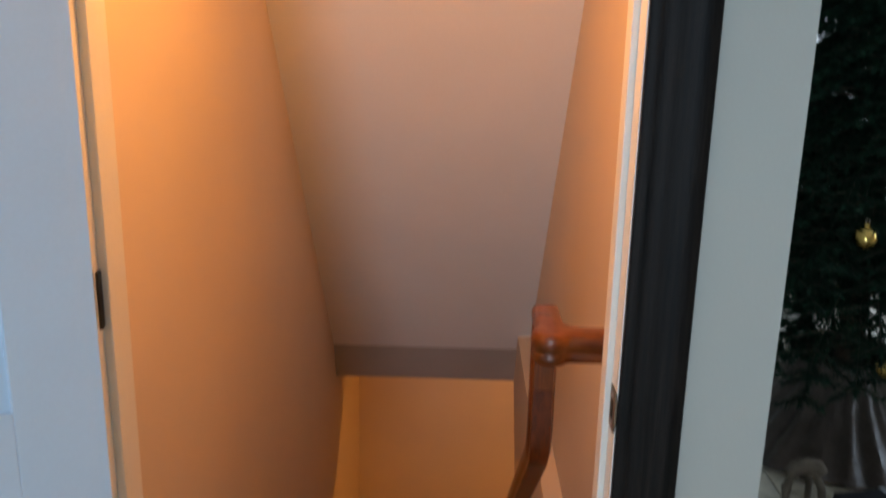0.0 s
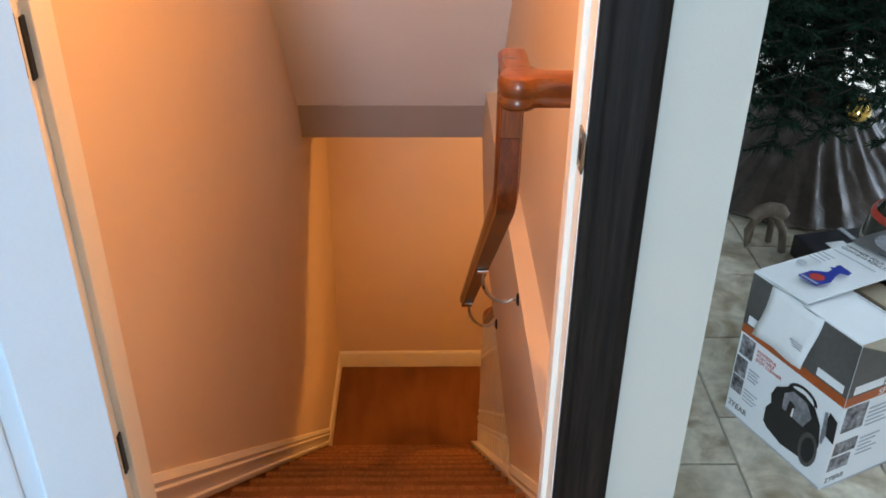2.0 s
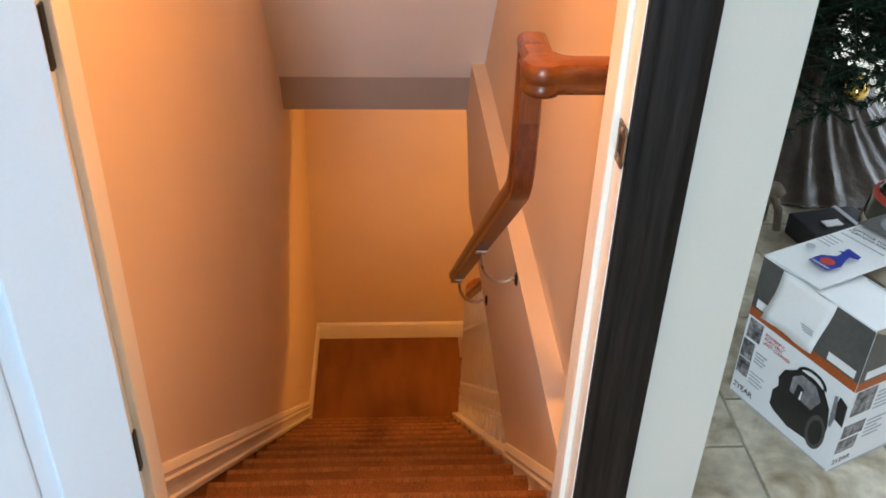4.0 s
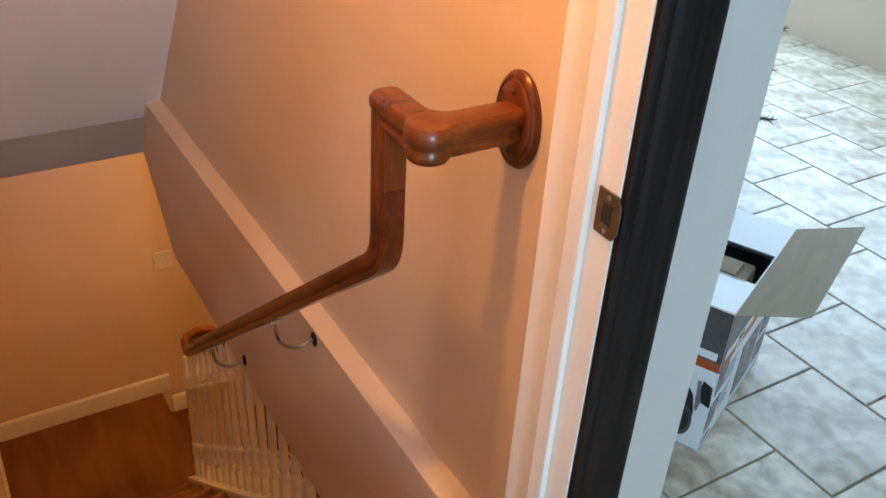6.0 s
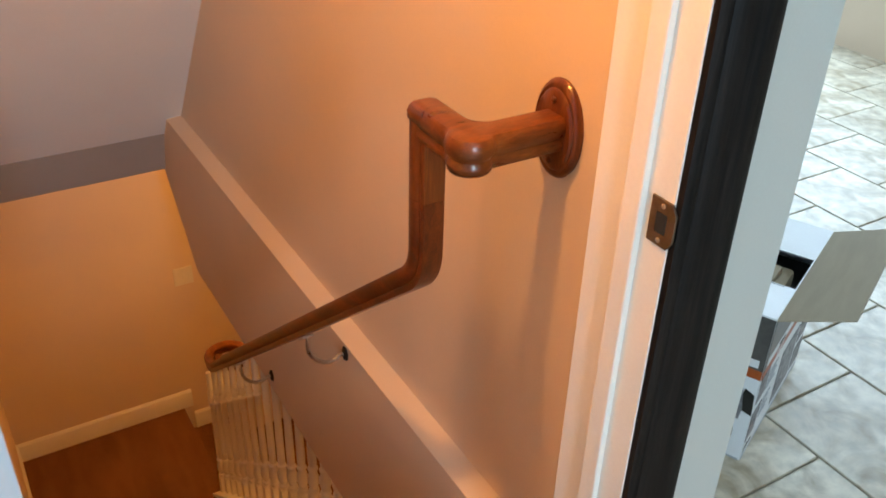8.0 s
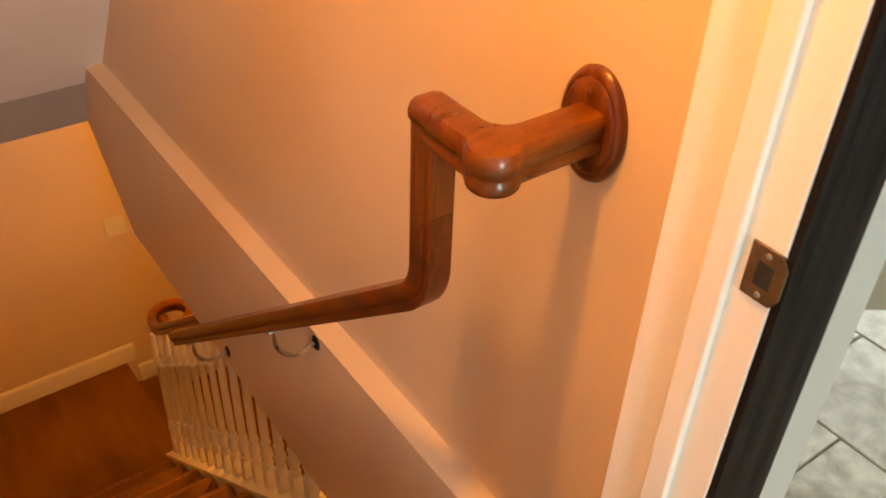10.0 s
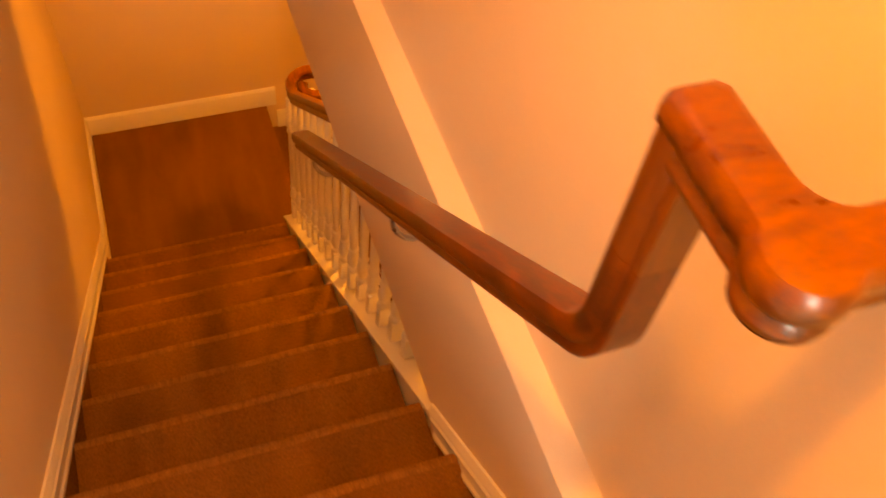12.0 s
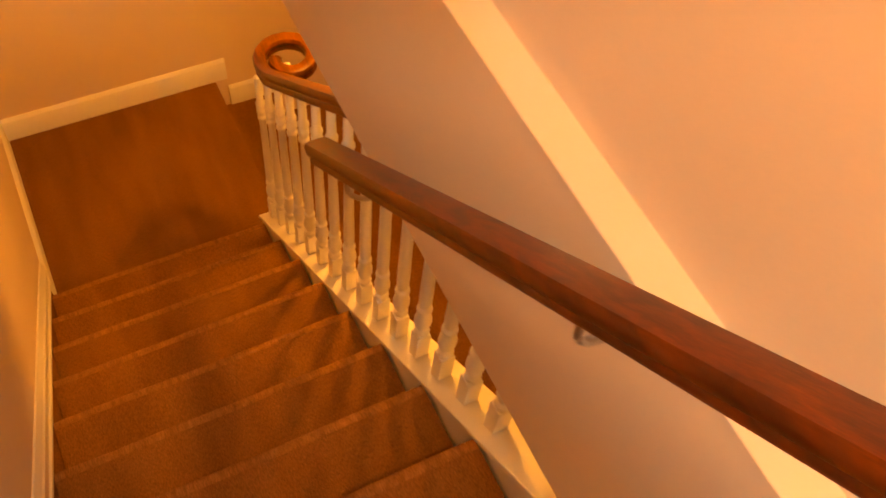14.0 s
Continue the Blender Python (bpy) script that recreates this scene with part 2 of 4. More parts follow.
# door wall, with its opening
WO = 0.03                                   # the jamb's thickness
bm = box(-2.6, -0.02 - WO, 0, YD, 0, ZCEIL)
box(0.76 + WO, XC, 0, YD, 0, ZCEIL, bm=bm)
box(-0.02 - WO, 0.76 + WO, 0, YD, 2.06, ZCEIL, bm=bm)
structure("wall_hall", bm, HALLPAINT, "pale grey-white painted hall wall round the doorway", "wall")
# left wall of the stairs, down to the landing
bm = box(XL - 0.11, XL, YD, YF + 0.12, ZLAND - 0.02, ZCEIL)
structure("wall_stair_left", bm, PAINT, "warm beige painted stairwell wall beside the carpeted steps", "wall")
# right partition above the floor
bm = box(XU, XC, YD, 4.6, -0.03, ZCEIL)
structure("wall_stair_right", bm, PAINT, "warm beige painted stairwell wall above the ledge", "wall")
bm = box(XC, XC + 0.004, 0.0, 4.6, 0.0, ZCEIL)
structure("wall_living_room", bm, HALLPAINT, "pale painted living room side of the stair partition", "wall")
# lower right wall with its ledge at floor level, cut level above the balusters and raked up to the header
pts = [(YD, -0.035), (3.10, -0.035), (3.10, -0.33), (3.00, -0.335), (2.66, ZEDGE), (1.02, ZEDGE), (1.02, zn(1.02) - 0.25), (YD, zn(YD) - 0.25)]
bm = prism(pts, "x", XG, XC, 0.004)
structure("wall_stair_lower", bm, PAINT, "beige painted lower stairwell wall with a level ledge", "wall")
bm = prism([(XG - 0.002, -0.040), (XG - 0.002, -0.030), (XU + 0.002, -0.022), (XU + 0.002, -0.040)], "y", YD, 3.02, 0.002)
structure("trim_ledge", bm, PAINT, "painted ledge along the stairwell wall at floor level", "ledge")
# sloped ceiling over the flight, and the flat one
s = 1.240
zc = lambda y: 1.541 - s * (y - 1.561)
yt = 1.561 + (1.541 - ZCEIL) / s
pts = [(yt, ZCEIL), (YH, zc(YH)), (YH + 0.30, zc(YH)), (YH + 0.30, ZCEIL)]
bm = prism(pts, "x", XL, XU)
structure("ceiling_slope", bm, CEIL, "white sloped ceiling above the stairs ending in a low header", "ceiling")
# header face, its shade carried by the darker colour
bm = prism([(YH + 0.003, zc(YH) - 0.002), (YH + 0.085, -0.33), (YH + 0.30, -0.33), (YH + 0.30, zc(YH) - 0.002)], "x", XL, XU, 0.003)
structure("trim_header", bm, HEADER, "header beam below the sloped ceiling, shade put into its taupe colour", "header")
bm = box(-2.7, 5.4, -3.7, 4.7, ZCEIL, ZCEIL + 0.12)
structure("ceiling", bm, CEIL, "flat white ceiling of the upper floor", "ceiling")
# floor slabs and tiles
bm = box(-2.6, XC, -3.6, 0.0, -0.28, -0.007)
box(XC, 4.1, -3.6, 4.6, -0.28, -0.007, bm=bm)
box(-0.05, 0.79, 0.0, YD, -0.28, -0.007, bm=bm)
floor = structure("floor", bm, GROUT, "travertine tile floor with recessed grey grout lines", "floor")
# rest of the upper rooms
bm = box(XC, 2.35, 4.5, 4.62, -0.02, ZCEIL)
box(3.75, 4.1, 4.5, 4.62, -0.02, ZCEIL, bm=bm)
box(2.35, 3.75, 4.5, 4.62, -0.02, 0.10, bm=bm)
box(2.35, 3.75, 4.5, 4.62, 2.10, ZCEIL, bm=bm)
structure("wall_north", bm, HALLPAINT, "pale painted far wall of the living room with a glazed opening", "wall")
bm = box(2.35, 2.42, 4.53, 4.59, 0.10, 2.10, 0.004)
for x in (3.015, 3.68):
    box(x, x + 0.07, 4.53, 4.59, 0.10, 2.10, 0.004, bm=bm)
for z in (0.10, 2.03):
    box(2.42, 3.68, 4.532, 4.588, z, z + 0.07, 0.004, bm=bm)
structure("window_2", bm, GLASS, "white framed tall window behind the fir tree", "window")
structure("backdrop", box(1.6, 4.5, 5.3, 5.32, -0.2, 2.6), DAYPANE, "plain bright daylit distance outside the window", "backdrop")
structure("wall_west", box(-2.7, -2.6, -3.6, YD, -0.02, ZCEIL), HALLPAINT, "pale painted side wall of the hall", "wall")
bm = box(-2.7, -0.36, -3.7, -3.6, -0.02, ZCEIL)
box(0.08, 4.1, -3.7, -3.6, -0.02, ZCEIL, bm=bm)
box(-0.36, 0.08, -3.7, -3.6, -0.02, 0.36, bm=bm)
box(-0.36, 0.08, -3.7, -3.6, 2.08, ZCEIL, bm=bm)
structure("wall_south", bm, HALLPAINT, "pale painted hall wall with a tall narrow window opening", "wall")
bm = box(4.10, 4.20, -3.6, 0.5, -0.02, ZCEIL)
box(4.10, 4.20, 3.9, 4.6, -0.02, ZCEIL, bm=bm)
box(4.10, 4.20, 0.5, 3.9, 2.2, ZCEIL, bm=bm)
box(4.10, 4.20, 0.5, 3.9, -0.02, 0.45, bm=bm)
structure("wall_east", bm, PAINT, "beige painted living room wall with a wide window opening", "wall")
bm = box(4.12, 4.17, 0.5, 0.56, 0.45, 2.2, 0.004)
for y in (1.6, 2.75, 3.84):
    box(4.12, 4.17, y, y + 0.06, 0.45, 2.2, 0.004, bm=bm)
box(4.12, 4.17, 0.56, 3.9, 2.14, 2.2, 0.004, bm=bm)
box(4.12, 4.17, 0.56, 3.9, 0.45, 0.51, 0.004, bm=bm)
structure("window_1", bm, GLASS, "white framed wide living room window in daylight", "window")
# basement
structure("wall_basement_far", box(XL - 0.1, 4.2, YF, YF + 0.12, -3.2, -0.20), PAINT, "warm beige painted wall behind the stair landing", "wall")
structure("wall_basement_east", box(4.2, 4.3, 0.4, YF, -3.2, -0.2), PAINT, "beige painted basement side wall", "wall")
structure("wall_basement_near", box(XC, 4.2, 0.4, 0.5, -3.2, -0.28), PAINT, "beige painted basement wall under the hall", "wall")
bm = box(XC + 0.002, 4.2, 0.5, YF, -0.34, -0.285)
box(XL, XC + 0.002, YH + 0.30, YF, -0.40, -0.33, bm=bm)
structure("ceiling_basement", bm, CEIL, "white basement ceiling below the upper floor", "ceiling")
structure("floor_basement", box(1.22, 4.2, 0.5, YF, ZLAND - 2 * RISE - 0.1, ZLAND - 2 * RISE), CARPET, "brown carpeted basement floor", "floor")

# ---------------------------------------------------------------- doorway
bm = box(0.76, 0.79, -0.002, YD + 0.002, 0, 2.03, 0.002)
jamb = structure("trim_jamb_right", bm, TRIM, "white painted door jamb with a metal strike plate", "door jamb")
bm = box(0.750, 0.761, 0.046, 0.080, 0, 2.015, 0.003)
part("door_stop", bm, TRIM, jamb)
bm = box(-0.05, -0.02, -0.002, YD + 0.002, 0, 2.03, 0.002)
structure("trim_jamb_left", bm, TRIM, "white painted hinge-side door jamb", "door jamb")
jamb_left = bpy.data.objects["trim_jamb_left"]
for z in (0.333, 1.085):
    plate = part("hinge_plate", box(-0.0205, -0.0165, 0.026, 0.058, z - 0.045, z + 0.045, 0.001), BLACKIRON, jamb_left, "dark bronze butt hinge leaf")
    part("knuckle", tube([(-0.017, 0.026, z - 0.045), (-0.017, 0.026, z + 0.045)], 0.005, 10), BLACKIRON, plate, smooth=True)
structure("trim_door_stop", box(-0.021, -0.006, 0.040, 0.080, 0, 2.015, 0.003), TRIM, "painted door stop on the hinge jamb", "door stop")
structure("trim_jamb_head", box(-0.05, 0.79, -0.002, YD + 0.002, 2.03, 2.06, 0.002), TRIM, "white painted head jamb", "door jamb")
# dark casing: a moulded profile round the opening on the hall side
CAS = [(0, 0), (0, -0.010), (0.008, -0.014), (0.018, -0.013), (0.024, -0.017), (0.040, -0.020), (0.056, -0.019), (0.064, -0.023), (0.084, -0.024), (0.092, -0.021), (0.095, -0.014), (0.095, 0)]
bm = prism([(0.762 + u, v - 0.002) for u, v in CAS], "z", 0, 2.13)
structure("trim_casing", bm, DARKWOOD, "black-stained moulded wooden door casing", "door casing", True)
bm = prism([(-0.022 - u, v - 0.002) for u, v in CAS], "z", 0, 2.13)
structure("trim_casing_left", bm, DARKWOOD, "black-stained moulded wooden door casing at the hinges", "door casing", True)

# strike plate: lip bent round the jamb's edge, latch hole, screws
strike = thing("strike_plate", 0.7595, 0.012, 0.94, label="aged nickel strike plate let into the door jamb", category="strike plate")
bm = prism([(-0.014, -0.032), (0.022, -0.032), (0.022, 0.032), (-0.014, 0.032), (-0.022, 0.019), (-0.022, -0.019)], "x", -0.0025, 0.001, 0.0008)
part("plate", bm, BRASS, strike)
part("latch_hole", box(-0.0032, -0.002, -0.008, 0.010, -0.014, 0.014), HOLE, strike, "dark latch hole")
for z in (-0.024, 0.024):
    bm = lathe([(0.0035, 0), (0.0035, 0.001), (0.002, 0.0016)], 10)
    bmesh.ops.transform(bm, matrix=pose(-0.0025, 0.001, z, 0, -90, 0), verts=bm.verts)
    part("screw", bm, STEEL, strike)

# open door leaf with sunk panels
door = thing("door_1", -0.020, -0.006, 0.012, -135, label="white painted panel door standing wide open into the hall", category="door", kind="structure")
TH, DW, DH = 0.035, 0.765, 2.00
bm = box(0.003, DW, 0.008, TH - 0.008, 0, DH)
part("leaf", bm, DOORP, door)
for a, b, c, d in ((0.003, 0.13, 0, DH), (DW - 0.12, DW, 0, DH), (0.335, 0.435, 0, DH), (0.13, DW - 0.12, 0, 0.22), (0.13, DW - 0.12, 0.80, 0.96), (0.13, DW - 0.12, 1.58, 1.68), (0.13, DW - 0.12, 1.88, DH)):
    part("rail", box(a, b, 0, TH, c, d, 0.002), DOORP, door)
for a, b in ((0.13, 0.335), (0.435, DW - 0.12)):
    for c, d in ((0.22, 0.80), (0.96, 1.58), (1.68, 1.88)):
        part("panel", box(a + 0.03, b - 0.03, 0.003, TH - 0.003, c + 0.03, d - 0.03, 0.006), DOORP, door)
for z in (0.36, 1.095, 1.80):
    hinge = part("hinge", tube([(0, 0, z - 0.045), (0, 0, z + 0.045)], 0.0065, 10), BRASS, door, "aged metal butt hinge", True)
    part("hinge_leaf", box(0.0005, 0.0035, 0.0, 0.030, z - 0.044, z + 0.044, 0.0005), BRASS, hinge)

# ---------------------------------------------------------------- staircase
stairs = thing("staircase", 0.37, Y1, 0, label="straight flight of brown carpeted steps between painted skirtings", category="stairs")


def local(bm, ob):
    bmesh.ops.transform(bm, matrix=ob.matrix_world.inverted(), verts=bm.verts)
    return bm


def tread(y_back, y_nose, z, z_low, x0, x1):
    """A carpeted tread with a rounded nosing and the riser below it, with a slight sag and wave."""
    r = 0.020
    prof = [(y_back, z - 0.03), (y_back, z)]
    for k in range(7):
        a = math.pi / 2 - k * math.pi / 6
        prof.append((y_nose - r + r * math.cos(a), z - r + r * math.sin(a)))
    prof += [(y_nose - 0.024, z - 2 * r - 0.002), (y_nose - 0.026, z_low), (y_nose - 0.06, z_low)]
    bm = bmesh.new()
    xs = [x0 + (x1 - x0) * k / 10 for k in range(11)]
    rings = []
    for x in xs:
        wob = 0.0025 * noise.noise(Vector((x * 5, y_nose * 9, 1.7)))
        rings.append([bm.verts.new((x, y + (wob if i > 1 else 0), zz + wob)) for i, (y, zz) in enumerate(prof)])
    m = len(prof)
    for a, b in zip(rings, rings[1:]):
        for j in range(m):
            bm.faces.new((a[j], a[(j + 1) % m], b[(j + 1) % m], b[j]))
    bm.faces.new(rings[0][::-1])
    bm.faces.new(rings[-1])
    return bm


part("landing_nosing", local(tread(YD + 0.002, Y1 - RUN + 0.02, 0.004, -RISE + 0.001, XL + 0.003, XG - 0.004), stairs), CARPET, stairs, smooth=True)
for k in range(1, 13):
    y = Y1 + RUN * (k - 1)
    part("carpeted_step", local(tread(y - RUN - 0.030, y, -k * RISE, -(k + 1) * RISE + 0.001, XL + 0.012, XG - 0.004), stairs), CARPET, stairs, smooth=True)
# strips on the nosings, coloured lighter for the light their edges catch
def nosing(y_nose, z, x0, x1):
    r, bm = 0.0212, bmesh.new()
    prof = [(y_nose - 0.030, z - 0.006), (y_nose - 0.028, z + 0.0006), (y_nose - 0.024, z + 0.0012)]
    prof += [(y_nose - 0.020 + r * math.cos(a), z - 0.020 + r * math.sin(a)) for a in [math.pi / 2 - k * math.pi / 7 for k in range(8)]]
    prof.append((y_nose - 0.030, z - 0.030))
    rings = []
    for k in range(25):
        x = x0 + (x1 - x0) * k / 24
        wob = 0.0025 * noise.noise(Vector((x * 5, y_nose * 9, 1.7))) + 0.0006 * (k % 2)
        rings.append([bm.verts.new((x, y + wob, zz + wob)) for y, zz in prof])
    m = len(prof)
    for a, q in zip(rings, rings[1:]):
        for j in range(m):
            bm.faces.new((a[j], a[(j + 1) % m], q[(j + 1) % m], q[j]))
    bm.faces.new(rings[0][::-1])
    bm.faces.new(rings[-1])
    return bm


for k in range(1, 13):
    part("lit_nosing", local(nosing(Y1 + RUN * (k - 1), -k * RISE, XL + 0.013, XG - 0.005), stairs), CARPETN, stairs, "carpet nosing coloured lighter for the light on its edge", smooth=True)
# landing and the lower step that turns off it
Y12 = Y1 + 11 * RUN
landing = structure("floor_landing", box(XL, 0.925, Y12 - 0.03, YF, ZLAND - RISE, ZLAND, 0.012), CARPET, "brown carpeted square landing at the foot of the stairs", "landing", True)
structure("floor_lower_step", box(0.88, 1.22, 2.70, YF, ZLAND - 2 * RISE, ZLAND - RISE, 0.012), CARPET, "brown carpeted step leading down off the landing", "step", True)

# skirtings: raked, moulded, with the baseboards round the landing
SK = [(0, -0.034), (0.012, -0.034), (0.015, -0.028), (0.015, -0.018), (0.010, -0.012), (0.010, 0.014), (0.014, 0.020), (0.015, 0.028), (0.010, 0.034), (0.010, 0.040), (0.014, 0.046), (0.010, 0.056), (0.006, 0.066), (0, 0.066)]
RAKE = [(XL, YD + 0.03, zn(YD + 0.03) + 0.038), (XL, 3.10, zn(3.10) + 0.038)]
bm = sweep(RAKE, [(0, -0.20), (0.009, -0.20), (0.009, -0.032), (0, -0.032)], (1, 0, 0))
structure("trim_stair_side", bm, CARPET, "brown carpet turned up the wall below the raked skirting", "carpet edge")
bm = sweep(RAKE, SK, (1, 0, 0))
structure("baseboard_stair_left", bm, TRIM, "white painted moulded skirting raked along the stairs", "skirting board", True)
bm = sweep([(XG, 0.99, zn(0.99) - 0.03), (XG, YD + 0.03, zn(YD + 0.03) - 0.03)], SK, (-1, 0, 0))
side = sweep([(XG, 0.99, zn(0.99) - 0.03), (XG, YD + 0.03, zn(YD + 0.03) - 0.03)], [(0, -0.20), (0.009, -0.20), (0.009, -0.032), (0, -0.032)], (-1, 0, 0))
structure("trim_stair_side_right", side, CARPET, "brown carpet turned up the lower stairwell wall", "carpet edge")
structure("baseboard_stair_right", bm, TRIM, "white painted moulded skirting below the stairwell wall", "skirting board", True)
BB = [(0, 0), (0.014, 0), (0.014, 0.100), (0.010, 0.110), (0.014, 0.116), (0.008, 0.126), (0.002, 0.134), (0, 0.134)]
bm = sweep([(XL, 3.02, ZLAND), (XL, YF - 0.0, ZLAND)], BB, (1, 0, 0))
structure("baseboard_landing_left", bm, TRIM, "white painted baseboard beside the landing", "baseboard", True)
bm = sweep([(XL, YF, ZLAND), (0.985, YF, ZLAND)], BB, (0, -1, 0))
structure("baseboard_landing", bm, TRIM, "white painted baseboard behind the carpeted landing", "baseboard", True)
bm = sweep([(0.985, YF, ZLAND - RISE), (1.30, YF, ZLAND - RISE)], BB, (0, -1, 0))
structure("baseboard_lower", bm, TRIM, "white painted baseboard beside the lower step", "baseboard", True)

# stringer and balustrade on the open side
bal = thing("balustrade", 0.87, 3.0, ZLAND, label="white turned baluster railing with a wooden handrail ending in a volute", category="balustrade")
ys0, ys1 = 1.00, 3.015
zs = lambda y: -0.80 - 0.843 * (y - 1.129)
bm = prism([(ys0, zs(ys0) - 0.36), (ys1, zs(ys1) - 0.36), (ys1, zs(ys1) - 0.022), (ys0, zs(ys0) - 0.022)], "x", XG + 0.004, 0.918, 0.002)
part("stringer", local(bm, bal), TRIM, bal)
bm = prism([(ys0, zs(ys0) - 0.022), (ys1 + 0.01, zs(ys1 + 0.01) - 0.022), (ys1 + 0.01, zs(ys1 + 0.01)), (ys0, zs(ys0))], "x", XG - 0.006, 0.928, 0.004)
part("shoe_rail", local(bm, bal), TRIM, bal)
bm = box(XG + 0.004, 0.905, 2.985, 3.012, ZLAND - RISE, zs(3.0) - 0.02)
part("stringer_end", local(bm, bal), TRIM, bal)
zr = lambda y: -1.385 - 0.847 * (y - 2.86)


def baluster(y, top, full):
    """Square foot, turned vase and rings, tapered shaft, and the upper rings where it reaches the handrail."""
    z0 = zs(y) - 0.012
    bm = box(0.868 - 0.019, 0.868 + 0.019, y - 0.019, y + 0.019, z0 - 0.012, z0 + 0.13, 0.002)
    b = z0 + 0.13
    prof = [(0.015, 0), (0.011, 0.006), (0.016, 0.012), (0.016, 0.020), (0.010, 0.028), (0.013, 0.036), (0.0175, 0.060), (0.0175, 0.080), (0.011, 0.115), (0.0155, 0.122), (0.0155, 0.130), (0.010, 0.138), (0.0125, 0.150), (0.013, 0.20)]
    h = top - b
    if full:
        q = h - 0.19
        prof += [(0.010, q - 0.03), (0.014, q - 0.022), (0.014, q - 0.012), (0.009, q - 0.004), (0.014, q + 0.012), (0.014, q + 0.03), (0.010, q + 0.04), (0.0145, q + 0.05), (0.0145, q + 0.06), (0.011, q + 0.07), (0.0095, h)]
    else:
        prof += [(0.0105, h)]
    prof = [p for p in prof if p[1] <= h]
    lathe([(r * 1.28, z) for r, z in prof], 12, (0.868, y, b), bm)
    return bm


ys = [2.955 - 0.116 * k for k in range(16)]
for y in ys:
    top = zr(y) - 0.02 if y > 2.13 else ZEDGE
    if zs(y) + 0.2 < top:
        part("baluster", local(baluster(y, top, y > 2.13), bal), TRIM, bal, smooth=True)
RAILP = [(-0.018, -0.026), (0.018, -0.026), (0.019, -0.012), (0.016, -0.005), (0.022, 0.003), (0.022, 0.015), (0.017, 0.023), (0.008, 0.026), (-0.008, 0.026), (-0.017, 0.023), (-0.022, 0.015), (-0.022, 0.003), (-0.016, -0.005), (-0.019, -0.012)]
path = [(0.868, 2.10, zr(2.10)), (0.868, 2.45, zr(2.45)), (0.868, 2.76, zr(2.76)), (0.868, 2.83, zr(2.83) + 0.004)]
zv = zr(2.83) - 0.012
for k in range(0, 19):
    a = math.pi - k * math.radians(21)
    rad = 0.094 - 0.0002 * k - 0.0045 * max(0, k - 7)
    path.append((0.962 + rad * math.cos(a), 2.885 + rad * math.sin(a), zv))
part("handrail", local(sweep(path, RAILP, None), bal), OAK, bal, "varnished reddish oak rail", True)
part("newel", local(lathe([(0.022, ZLAND - RISE), (0.022, ZLAND + 0.2), (0.014, ZLAND + 0.24), (0.018, ZLAND + 0.4), (0.012, zv - 0.2), (0.012, zv - 0.02)], 12, (0.958, 2.885, 0)), bal), TRIM, bal, smooth=True)

# ---------------------------------------------------------------- wall handrail
XR = 0.701
rail = thing("wall_handrail", XU, 0.375, 0.897, label="varnished reddish oak handrail with a gooseneck fixed to the wall", category="handrail")
HP = [(-0.020, -0.0255), (0.020, -0.0255), (0.0222, -0.0185), (0.020, -0.0115), (0.0258, -0.005), (0.0272, 0.005), (0.0267, 0.0150), (0.0230, 0.0202), (0.012, 0.0220), (-0.012, 0.0220), (-0.0230, 0.0202), (-0.0267, 0.0150), (-0.0272, 0.005), (-0.0258, -0.005), (-0.020, -0.0115), (-0.0222, -0.0185)]
RS = 0.853
zrail = lambda y: 0.098 - RS * (y - 1.095)
ang = math.atan(RS)
yb, zseam = 0.492, 0.762
part("post", local(sweep([(XR, yb, 0.905), (XR, yb, 0.85), (XR, yb, zseam)], HP, (1, 0, 0)), rail), OAKV, rail, "lighter upright oak piece jointed to the rail", True)
path = [(XR, yb, zseam - 0.0006), (XR, yb, zseam - 0.03)]
rb = 0.11
# arc from vertical into the rake
cy = yb + rb
ztop = zrail(yb + rb - rb * math.cos(math.pi / 2 - ang)) + rb * math.sin(math.pi / 2 - ang)
for k in range(9):
    a = (math.pi / 2 - ang) * k / 8
    path.append((XR, cy - rb * math.cos(a), ztop - rb * math.sin(a)))
for y in (0.75, 1.0, 1.3, 1.6, 1.905):
    path.append((XR, y, zrail(y)))
part("rail", local(sweep(path, HP, (1, 0, 0)), rail), OAKR, rail, smooth=True)
# level quarter-turn to the wall: flat top, swollen outer corner, filleted inner one, moulded sides
zl = 0.908
CY = 0.365


def turn_outline(off, ly, lx):
    w, r, f = 0.0282 - off, 0.040 - off, 0.030 + off
    q = math.sqrt(r * r - w * w)
    pts = [(lx, -w), (q + 0.012, -w)]
    a0 = math.atan2(-w, q)
    a1 = math.atan2(q, -w) - 2 * math.pi
    pts += [(r * math.cos(a0 + (a1 - a0) * k / 14), r * math.sin(a0 + (a1 - a0) * k / 14)) for k in range(15)]
    pts += [(-w, q + 0.012), (-w, ly - off - 0.008), (-w + 0.008, ly - off), (w - 0.008, ly - off), (w, ly - off - 0.008)]
    pts += [(w + f - f * math.cos(k * math.pi / 12), w + f - f * math.sin(k * math.pi / 12)) for k in range(7)]
    return pts + [(lx, w)]


